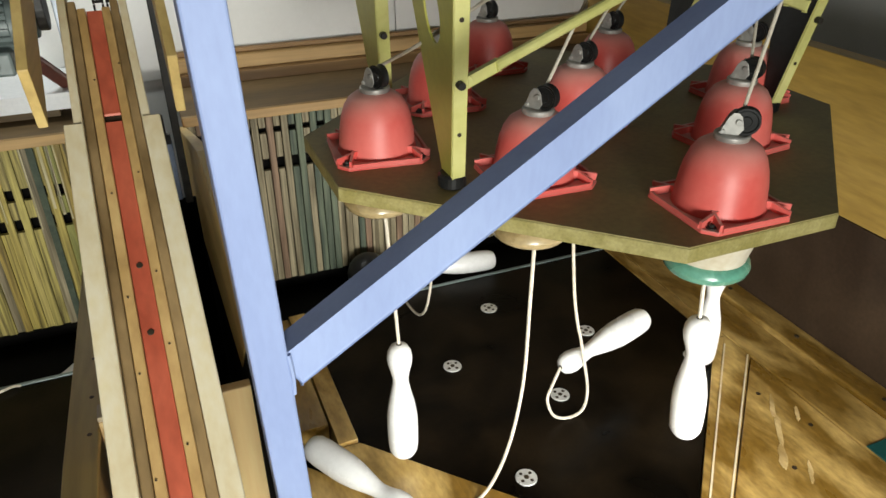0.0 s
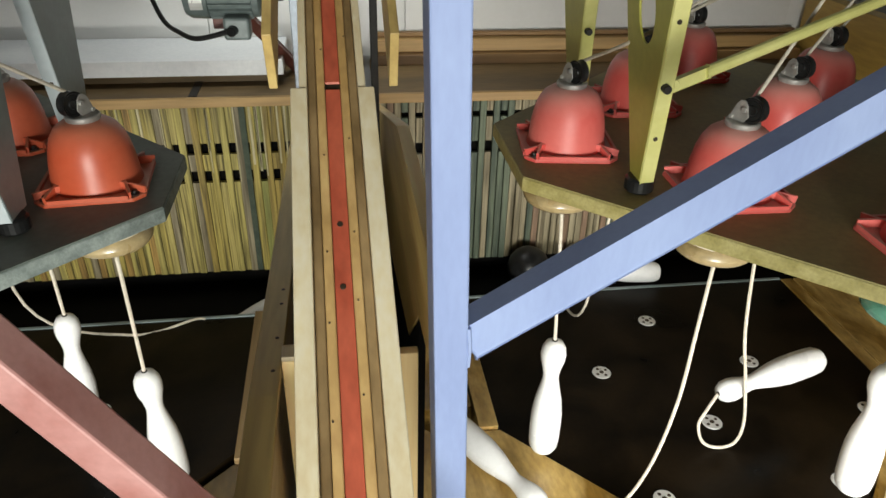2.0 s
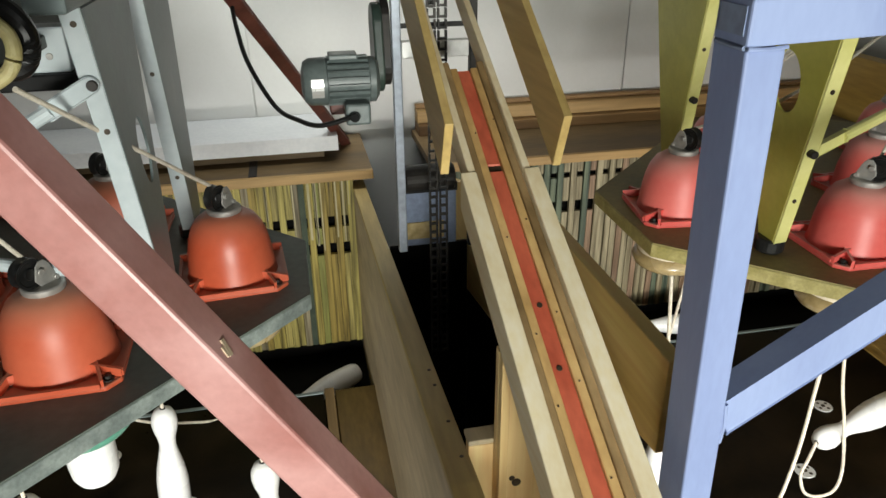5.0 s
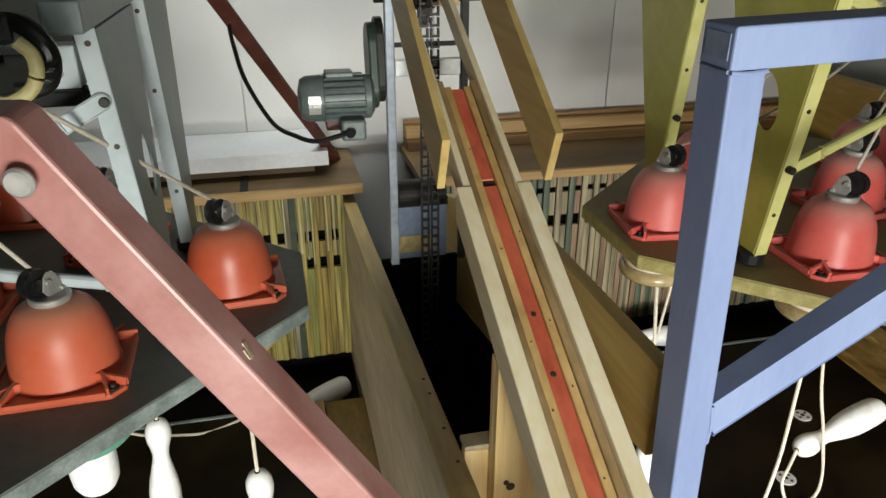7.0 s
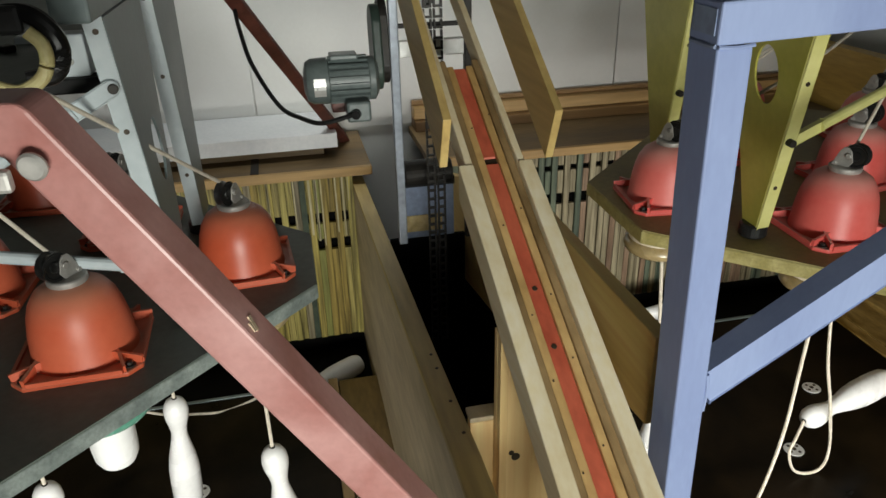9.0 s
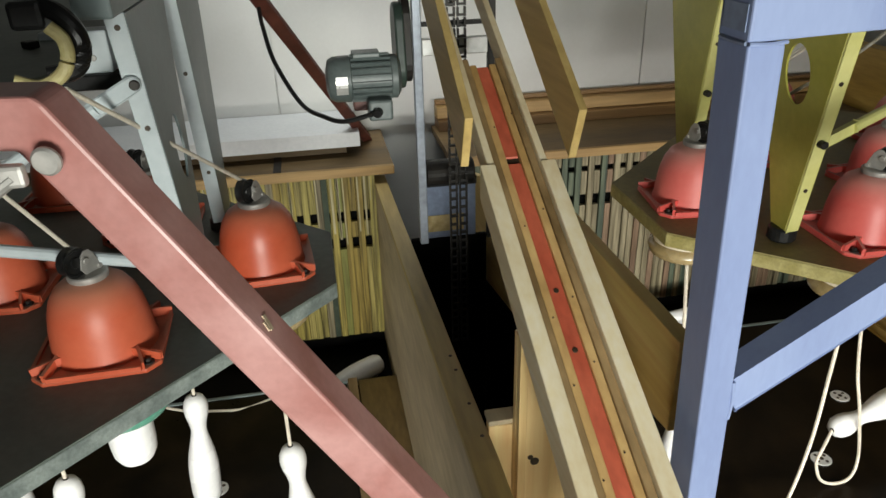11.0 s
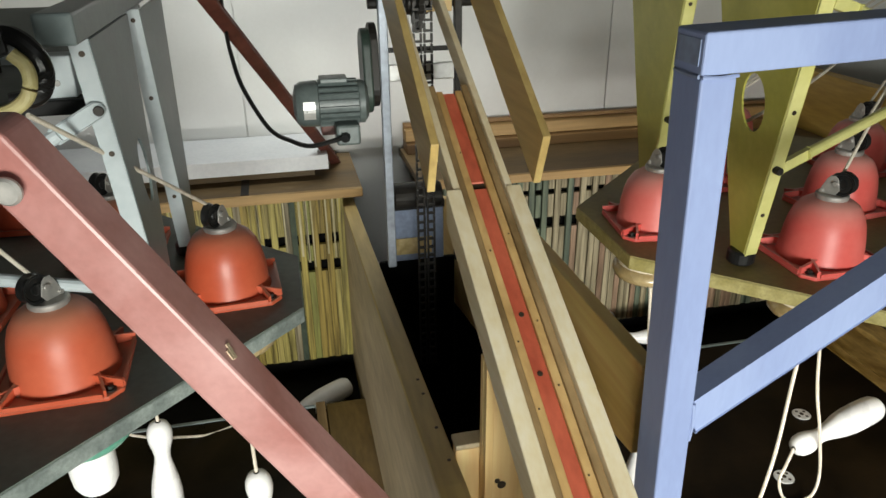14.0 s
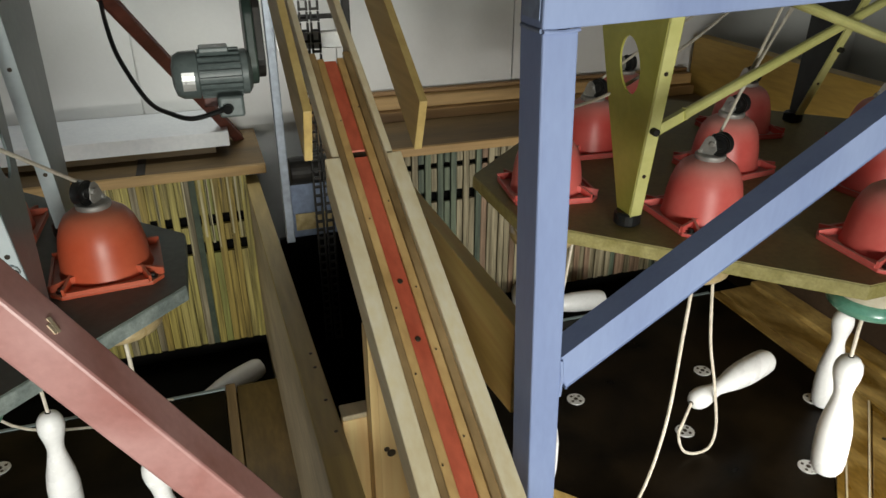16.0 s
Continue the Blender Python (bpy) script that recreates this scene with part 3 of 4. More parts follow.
put("joint_block", rail_bar(-0.0170, 0.0170, -0.011, -0.006, 1.646, 1.667, 0.001), HOLE_DARK, rail, "dark gap between the strips", rail_at)
for sgn in (-1, 1):
    a, b = sorted((sgn * 0.0178, sgn * 0.037))
    put("running_strip", rail_bar(a, b, -0.011, 0.010, 0.1, 1.97, 0.003), TAN_WOOD, rail, "honey pine running strip", rail_at)
    a, b = sorted((sgn * 0.0378, sgn * 0.0565))
    put("inner_board", rail_bar(a, b, -0.011, 0.016, 0.1, 1.985, 0.003), BROWN_WOOD, rail, "brown stained inner board", rail_at)
    a, b = sorted((sgn * 0.0575, sgn * 0.095))
    put("side_board", rail_bar(a, b, -0.055, 0.034, 0.1, 1.612, 0.003), PALE_WOOD, rail, "pale pine side board", rail_at)
    a, b = sorted((sgn * 0.0575, sgn * 0.076))
    put("side_batten", rail_bar(a, b, -0.04, 0.030, 1.613, 2.55, 0.003), PALE_WOOD, rail, "narrow pale pine batten", rail_at)
for y in (1.307, 1.176):
    put("screw_hole", disc((RC, y, rail_z(y) - 0.0005), (0, -SL, 1), 0.0062, 0.002, 14, 0.0005), HOLE_DARK, rail, "dark countersunk hole in the strip", rail_at)
for sgn in (-1, 1):
    for y in (0.95, 1.12, 1.26, 1.48, 1.77):
        put("screw", disc((RC + sgn * 0.028, y + 0.02 * sgn, rail_z(y + 0.02 * sgn) + 0.0098), (0, -SL, 1), 0.0021, 0.002, 8, 0.0005), HOLE_DARK, rail, "", rail_at)
put("support_board", box((-0.180, 1.275, -0.5), (-0.09, 1.30, rail_z(1.275) - 0.065), 0.003), PLANK_Z, rail, "upright pine support board with a knot", rail_at)
put("support_batten", box((-0.1795, 1.25, -0.5), (-0.160, 1.2745, rail_z(1.25) - 0.02), 0.002), PLANK_Z, rail, "", rail_at)
put("cross_board", box((-0.237, 1.302, -0.5), (0.077, 1.33, 1.038), 0.003), PLANK_Z, rail, "pine cross board", rail_at)
put("cross_cap", box((-0.237, 1.302, 1.0385), (-0.10, 1.35, 1.052), 0.003), GREY_WOOD, rail, "", rail_at)
put("knot", disc((-0.141, 1.2751, 0.952), (0, -1, 0), 0.007, 0.002, 12), HOLE_DARK, rail, "", rail_at)
put("knot", disc((-0.130, 1.2751, 0.938), (0, -1, 0), 0.011, 0.002, 14), HOLE_DARK, rail, "dark knot in the pine", rail_at)

for x, nm in ((-0.222, "left"), (0.05, "right")):
    poly = [(1.615, 1.575), (2.60, 1.575 + 0.985 * 0.60), (2.60, 1.72 + 1.03 * 0.60), (1.56, 1.71)]
    tagged(put("guide_board", prism(poly, x - 0.010, x + 0.010, "x", 0.002), PLANK_Y, None, "", (x, 2.2, 1.8)), "honey pine plank guiding balls off the lift", "board", "ball guide boards")

# ---- ball lift ----
lift_at = (-0.09, 2.45, -0.5)
lift = thing("ball_lift", lift_at, "chain ball lift with grey steel posts and dark sprockets", "ball lift")
put("post", box((-0.222, 2.42, 0.985), (-0.192, 2.45, 2.6), 0.003), STEEL, lift, "grey steel post", lift_at)
put("post", box((0.035, 2.42, 0.985), (0.060, 2.45, 2.6), 0.003), DARK_STEEL, lift, "dark steel post", lift_at)
put("crossbar", box((-0.191, 2.425, 1.68), (0.034, 2.455, 1.735), 0.003), PLATE, lift, "bright steel crossbar", lift_at)
put("crossbar", box((-0.191, 2.43, 1.775), (0.034, 2.445, 1.79), 0.002), DARK_STEEL, lift, "", lift_at)
put("rear_panel", box((-0.185, 2.60, 0.92), (0.03, 2.62, 1.15), 0.003), PANEL_BLUE, lift, "blue grey sheet metal panel", lift_at)
put("lower_drum", disc((-0.175, 2.585, 1.205), (1, 0, 0), 0.052, 0.19, 24, 0.006), DARK_STEEL, lift, "dark oily lower drum", lift_at)
put("drum_bracket", box((-0.186, 2.57, 1.1505), (0.028, 2.60, 1.185), 0.003), BLACK_RUBBER, lift, "", lift_at)
put("label_plate", box((-0.165, 2.594, 0.95), (-0.02, 2.5995, 1.02), 0.001), LABEL_YELLOW, lift, "yellowed paper label", lift_at)
# Dark sheet where the lower shaft lies in shadow.
put("shaft_panel", box((-0.235, 2.60, -0.5), (0.075, 2.62, 0.9195), 0.003), PIT_SHADE, lift, "sheet coloured as the shadow in the lower shaft", lift_at)


def chain(x, y, z0, z1):
    bm = bmesh.new()
    k, z = 0, z0
    while z < z1:
        for s in (-0.012, 0.012):
            box((x + s - 0.003, y - 0.008, z), (x + s + 0.003, y + 0.008, z + 0.030), 0, bm)
        box((x - 0.012, y - 0.006, z + 0.001), (x + 0.012, y + 0.006, z + 0.008), 0, bm)
        z += 0.034
    return bm


for x in (-0.098, -0.062):
    put("chain", chain(x, 2.40, 0.55, 2.3), DARK_STEEL, lift, "oily roller chain", lift_at)


def sprocket(x, y, z, r, teeth, w):
    pts = []
    for k in range(teeth * 2):
        a = math.pi * k / teeth
        rr = r if k % 2 else r * 0.86
        pts.append((y + rr * math.cos(a), z + rr * math.sin(a)))
    return prism(pts, x - w, x + w, "x", 0.001)


put("sprocket", sprocket(-0.085, 2.47, 1.93, 0.10, 18, 0.008), DARK_STEEL, lift, "dark toothed sprocket", lift_at)
put("axle", disc((-0.25, 2.47, 1.93), (1, 0, 0), 0.018, 0.36, 16), DARK_STEEL, lift, "", lift_at)
put("hub", disc((-0.125, 2.47, 1.93), (1, 0, 0), 0.04, 0.08, 18), DARK_STEEL, lift, "", lift_at)
put("top_block", box((-0.06, 2.44, 1.90), (0.03, 2.47, 2.30), 0.004), PLANK_Z, lift, "small pine block", lift_at)
# motor with belt guard
mot_at = (-0.40, 2.25, 1.55)
motor = thing("electric_motor", mot_at, "grey green finned electric motor with a nameplate", "motor")
MX, MY, MZ, MR = -0.40, 2.28, 1.655, 0.072
mbody = put("body", lathe([(0, -0.12), (0.03, -0.12), (0.060, -0.112), (0.070, -0.095), (0.072, -0.045), (0.064, -0.042), (0.064, 0.08), (0.068, 0.083), (0.068, 0.10), (0.05, 0.112), (0, 0.115)], 32, None, (MX, MY, MZ), (1, 0, 0)), MOTOR_GREEN, motor, "", mot_at, True)
for k in range(22):
    a = 2 * math.pi * k / 22
    d = Vector((0, math.cos(a), math.sin(a)))
    put("cooling_fin", beam(Vector((MX - 0.041, MY, MZ)) + d * 0.067, Vector((MX + 0.080, MY, MZ)) + d * 0.067, 0.004, 0.014, d, 0), MOTOR_GREEN, mbody, "", mot_at)
put("top_plate", box((MX - 0.035, MY - 0.035, MZ + 0.066), (MX + 0.05, MY + 0.035, MZ + 0.082), 0.004), MOTOR_GREEN, motor, "", mot_at)
tbox = put("terminal_box", box((MX + 0.0, MY - 0.10, MZ - 0.115), (MX + 0.075, MY - 0.03, MZ - 0.05), 0.008), MOTOR_GREEN, motor, "", mot_at)
put("gland", disc((MX + 0.03, MY - 0.10, MZ - 0.085), (-0.3, -1, 0), 0.014, 0.025, 14), BLACK_RUBBER, tbox, "black cable gland", mot_at)
bm = bmesh.new()
for i in range(5):
    a0, a1 = radians(-28 + i * 9), radians(-28 + i * 9 + 9)
    vs = [bm.verts.new((x, MY - 0.0735 * math.cos(a), MZ + 0.0735 * math.sin(a))) for x, a in ((MX - 0.092, a0), (MX - 0.056, a0), (MX - 0.056, a1), (MX - 0.092, a1))]
    bm.faces.new(vs)
bmesh.ops.remove_doubles(bm, verts=bm.verts, dist=1e-4)
r = bmesh.ops.solidify(bm, geom=bm.faces[:], thickness=0.002)
put("nameplate", bm, PLATE, mbody, "bright aluminium nameplate", mot_at)
put("mounting_foot", box((MX - 0.04, MY - 0.02, MZ - 0.10), (MX + 0.05, MY + 0.06, MZ - 0.066), 0.004), RUST, motor, "", mot_at)
guard_at = (-0.255, 2.40, 1.5)
guard = thing("belt_guard", guard_at, "dark green narrow belt guard beside the motor", "belt guard")
pts = [(2.36 + 0.068 * math.cos(a), 1.665 + 0.068 * math.sin(a)) for a in [math.pi + math.pi * k / 10 for k in range(11)]] + [(2.38 + 0.066 * math.cos(a), 1.80 + 0.066 * math.sin(a)) for a in [math.pi * k / 10 for k in range(11)]]
put("cover", prism(pts, -0.292, -0.262, "x", 0.006), GUARD_GREEN, guard, "", guard_at)
put("rim", prism([(y * 1.0 + 0.035, z + 0.012) for y, z in pts], -0.261, -0.236, "x", 0.003), DARK_STEEL, guard, "dark steel rear plate", guard_at)
tagged(put("motor_cable", tube([(-0.37, 2.18, 1.573), (-0.401, 2.17, 1.565), (-0.479, 2.19, 1.545), (-0.537, 2.25, 1.548), (-0.604, 2.35, 1.568), (-0.676, 2.5, 1.668), (-0.705, 2.6, 1.754), (-0.724, 2.75, 1.847), (-0.74, 2.95, 2.1), (-0.75, 3.0, 2.6)], 0.0075), BLACK_RUBBER, None, "", (-0.5, 2.3, 1.6)), "black rubber cable hanging from the motor", "cable")
tagged(put("brace_bar", beam((-0.285, 3.93, 0.93), (-0.94, 2.1, 2.33), 0.042, 0.042, (0, 1, 0)), RUST, None, "", (-0.33, 3.45, 0.93)), "rust brown painted diagonal steel brace", "brace")


# ---- blue frame ----
fr_at = (0.09, 0.98, -0.5)
frame_blue = thing("steel_frame", fr_at, "blue painted square steel tube frame with a diagonal", "steel frame")


def leaned(bm):
    """The upright leans a little to the left and back."""
    for v in bm.verts:
        v.co.x -= 0.0265 * (v.co.z - 1.41)
        v.co.y += 0.009 * (v.co.z - 1.41)
    return bm


put("post", leaned(box((0.0600, 0.939, -0.5), (0.1190, 1.022, 1.966), 0.004)), BLUE_PAINT, frame_blue, "", fr_at)
bm = box((0.0445, 0.944, 1.968), (2.4, 1.027, 2.031), 0.004)
for v in bm.verts:
    v.co.z += 0.035 * (v.co.x - 0.0445)
put("top_rail", bm, BLUE_PAINT, frame_blue, "", fr_at)
DD = Vector((0.8492, 0.0088, 0.5281))
dc = Vector((0.1188, 0.9465 + 0.0225, 1.3364))
put("diagonal", beam(dc, dc + DD * 1.38, 0.045, 0.0715, (-0.528, -0.01, 0.8492)), BLUE_PAINT, frame_blue, "", fr_at)
put("weld_seam", tube([(0.121, 0.942, 1.374), (0.1235, 0.940, 1.335), (0.1225, 0.942, 1.292)], 0.004, 6), BLUE_PAINT, frame_blue, "", fr_at)
put("weld_seam", tube([(0.0455, 0.943, 1.967), (0.075, 0.942, 1.966), (0.105, 0.943, 1.968)], 0.0032, 6), BLUE_PAINT, frame_blue, "", fr_at)
put("weld_seam", tube([(0.0450, 0.95, 1.967), (0.0445, 0.98, 1.966), (0.0450, 1.02, 1.967)], 0.0036, 6), PANEL_BLUE, frame_blue, "rough dark weld bead", fr_at)
# The tube end is open; this added sheet stands in for its shaded inside.
put("end_plate", box((0.0430, 0.955, 1.982), (0.0444, 1.016, 2.020), 0.0), PANEL_BLUE, frame_blue, "blue sheet standing in for the inside of the open tube end", fr_at)

# ---- red lever ----
lev_at = (-0.66, 0.79, 1.6)
lever = thing("lever_arm", lev_at, "red oxide painted square steel lever with a pivot bolt", "lever arm")
LC, LD, LF, LU = Vector((-0.6727, 0.8463, 1.6471)), Vector((0.5275, -0.0386, -0.8487)), Vector((-0.1657, -0.9845, -0.0582)), Vector((0.8333, -0.1713, 0.5256))


def on_lever(bm):
    """Places a form drawn along, across and proud of the lever."""
    for v in bm.verts:
        v.co = LC + LD * v.co.x + LU * v.co.y + LF * v.co.z
    return bm


arm = put("arm", on_lever(prism([(0.80, 0.0318), (-0.372, 0.0318), (-0.384, 0.0265), (-0.6164, -0.3432), (-0.5655, -0.3747), (-0.3484, -0.0318), (0.80, -0.0318)], -0.0318, 0.0318, "z", 0.0045)), RED_PAINT, lever, "", lev_at)
put("pivot_bolt", disc((-0.852, 0.817, 1.919), (-0.1657, -0.9845, -0.0582), 0.0165, 0.010, 24, 0.003), ZINC, lever, "bright steel pivot bolt", lev_at)
bm = beam((-0.020, -0.004, 0.0), (0.001, 0.004, 0.0), 0.007, 0.003, (0, 0, 1), 0)
beam((-0.016, 0.006, 0.0), (-0.002, 0.009, 0.0), 0.005, 0.003, (0, 0, 1), 0, bm)
for v in bm.verts:
    v.co = LC + LD * v.co.x + LF * (v.co.y + 0.006) + LU * (0.0322 + v.co.z)
put("chipped_spot", bm, CHIP_PALE, arm, "pale chip in the paint", lev_at)
rod_at = (-0.95, 0.85, 1.85)
rod = thing("push_rod", rod_at, "bright steel push rod with a clevis at the lever", "rod")
put("bar", tube([(-1.25, 0.80, 1.672), (-0.885, 0.800, 1.908)], 0.009, 12), ZINC, rod, "", rod_at)
put("clevis", box((-0.915, 0.792, 1.896), (-0.872, 0.808, 1.922), 0.005), ZINC, rod, "", rod_at)


# ---- pin setter boards and domes ----
def setter_board(cx, oct_, top_mat, edge_mat, label, zt=1.25):
    at = (cx, CY, zt)
    root = thing("setter_board", at, label, "setter board")
    put("core", prism([(cx + x, CY + y) for x, y in oct_], zt - 0.046, zt - 0.004, "z", 0.004), edge_mat, root, "", at)
    put("face", prism([(cx + x * 0.997, CY + y * 0.997) for x, y in oct_], zt - 0.004, zt, "z", 0.0), top_mat, root, "", at)
    return root


setter_board(RX, [(-0.92, -0.21), (-0.24, -0.86), (0.24, -0.86), (0.92, -0.21), (0.92, 0.33), (0.30, 0.92), (-0.24, 0.86), (-0.92, 0.21)], OLIVE_TOP, OLIVE_EDGE, "olive chipboard octagon carrying red domes")
setter_board(LX, [(0.912, -0.225), (0.24, -0.895), (-0.24, -0.895), (-0.912, -0.225), (-0.912, 0.12), (-0.24, 0.80), (0.24, 0.80), (0.912, 0.12)], GREY_TOP, GREY_EDGE, "grey green chipboard octagon carrying orange red domes", 1.21)


def dome(material, label, group):
    """One pulley dome: square flange with gussets, bell, top plate, fork and wheel. Built round the origin."""
    root = thing("pulley_dome", (0, 0, 0), label, "pulley dome", group)
    h = 0.14
    fl = [(-h, -h + 0.03), (-h + 0.03, -h), (h - 0.03, -h), (h, -h + 0.03), (h, h - 0.03), (h - 0.03, h), (-h + 0.03, h), (-h, h - 0.03)]
    bm = prism(fl, 0.0, 0.012, "z", 0.003)
    for sx in (-1, 1):
        for sy in (-1, 1):
            beam((sx * 0.105, sy * 0.139, 0.020), (sx * 0.085, sy * 0.075, 0.030), 0.006, 0.022, (0, 0, 1), 0.001, bm)
            beam((sx * 0.139, sy * 0.105, 0.020), (sx * 0.075, sy * 0.085, 0.030), 0.006, 0.022, (0, 0, 1), 0.001, bm)
    for s in (-1, 1):
        beam((s * 0.139, -0.10, 0.016), (s * 0.139, 0.10, 0.016), 0.006, 0.012, (0, 0, 1), 0.001, bm)
        beam((-0.10, s * 0.139, 0.016), (0.10, s * 0.139, 0.016), 0.006, 0.012, (0, 0, 1), 0.001, bm)
    base = put("flange", bm, material, root)
    put("bell", lathe([(0.122, 0.008), (0.117, 0.03), (0.112, 0.08), (0.105, 0.118), (0.095, 0.148), (0.080, 0.172), (0.060, 0.186), (0.040, 0.191), (0.0, 0.193)], 40), material, root, "", (0, 0, 0), True)
    put("top_plate", lathe([(0, 0.19), (0.043, 0.19), (0.045, 0.194), (0.045, 0.203), (0.042, 0.206), (0, 0.206)], 28), ZINC, root, "zinc plated washer plate", (0, 0, 0), True)
    ear = [(-0.034, 0.204), (0.012, 0.204), (0.024, 0.222), (0.016, 0.252), (0.006, 0.262), (-0.006, 0.262), (-0.016, 0.250)]
    bm = prism(ear, -0.021, -0.017, "y", 0.0012)
    prism(ear, 0.011, 0.015, "y", 0.0012, bm)
    box((-0.034, -0.0165, 0.2045), (-0.006, 0.0105, 0.210), 0.001, bm)
    fork = put("fork", bm, ZINC, root, "zinc plated pulley fork")
    put("wheel", lathe([(0, -0.0125), (0.012, -0.0125), (0.014, -0.009), (0.026, -0.009), (0.029, -0.0125), (0.034, -0.0125), (0.030, -0.003), (0.030, 0.003), (0.034, 0.0125), (0.029, 0.0125), (0.026, 0.009), (0.014, 0.009), (0.012, 0.0125), (0, 0.0125)], 30, None, (0.026, -0.003, 0.240), (0, 1, 0)), BLACK_RUBBER, fork, "black grooved pulley wheel", (0, 0, 0), True)
    put("axle_bolt", disc((0.010, -0.028, 0.240), (0, 1, 0), 0.0075, 0.050, 12), ZINC, fork)
    put("hinge_rivet", disc((-0.024, -0.026, 0.213), (0, 1, 0), 0.006, 0.046, 10), ZINC, fork)
    bolt = None
    for sx in (-1, 1):
        for sy in (-1, 1):
            bm = disc((0, 0, 0), (0, 0, 1), 0.013, 0.003, 14)
            disc((0, 0, 0.003), (0, 0, 1), 0.007, 0.008, 6, 0.001, bm)
            if bolt is None:
                bolt = put("bolt", bm, DARK_STEEL, base)
                ob = bolt
            else:
                bm.free()
                ob = new("bolt", bolt.data)
                ob.parent = base
            ob.location = Vector((sx * 0.112, sy * 0.112, 0.0125)) * S
    return root


def cup(ring_mat, label, group):
    """The funnel under the board: cream cone with a rounded ring at its mouth, open through the middle."""
    root = thing("pin_cup", (0, 0, 0), label, "pin cup", group)
    put("cone", lathe([(0.058, 0.0), (0.118, 0.0), (0.118, -0.02), (0.112, -0.045), (0.098, -0.105), (0.080, -0.105), (0.075, -0.05)] + [(0.058, 0.0)], 36), CUP_BEIGE, root, "", (0, 0, 0), True)
    ring = [(0.093 + 0.024 * math.cos(a), -0.115 + 0.026 * math.sin(a)) for a in [2 * math.pi * k / 12 for k in range(13)]]
    put("ring", lathe(ring, 40), ring_mat, root, "smooth plastic guide ring", (0, 0, 0), True)
    return root


def lattice(cx, cy, a, b):
    """The nine pin places: a runs to the back right, b to the back left."""
    return [(i, j, cx + (i - 1) * a[0] + (j - 1) * b[0], cy + (i - 1) * a[1] + (j - 1) * b[1]) for i in range(3) for j in range(3)]


RIGHT_NINE = lattice(RX - 0.028, CY, (0.354, 0.354), (-0.354, 0.354))
LEFT_NINE = lattice(LX, 1.935, (0.354, 0.354), (-0.354, 0.354))


def set_domes(nine, material, label, group, turn, cup_group, greens, zt=1.25, fork_turn=-70):
    proto = dome(material, label, group)
    cups = {False: cup(RING_TAN, "cream pin funnel with a tan ring under the board", cup_group), True: cup(RING_GREEN, "cream pin funnel with a green ring under the board", cup_group)}
    used = set()
    for k, (i, j, x, y) in enumerate(nine):
        m = pose(x * S, y * S, (zt + 0.0005) * S, 0, 0, turn + random.uniform(-7, 7))
        if k == 0:
            proto.matrix_basis = m
            made = proto
        else:
            made = copy_thing(proto, m)
        for ob in made.children:
            if ob.name.startswith("fork"):
                ob.rotation_euler.z = radians(fork_turn + (28 if (i, j) == (0, 0) else random.uniform(-9, 9)))
        m = pose(x * S, y * S, (zt - 0.0465) * S)
        green = (i, j) in greens
        if green not in used:
            used.add(green)
            cups[green].matrix_basis = m
        else:
            copy_thing(cups[green], m)


set_domes(RIGHT_NINE, DOME_RED, "faded red plastic dome with a pulley on top, dust and highlight in its colour", "red domes on the olive board", 0, "cups under the olive board", {(0, 0)})
set_domes(LEFT_NINE, DOME_ORANGE, "orange red plastic dome with a pulley on top", "domes on the grey board", 0, "cups under the grey board", {(0, 0), (1, 0)}, 1.21, -118)


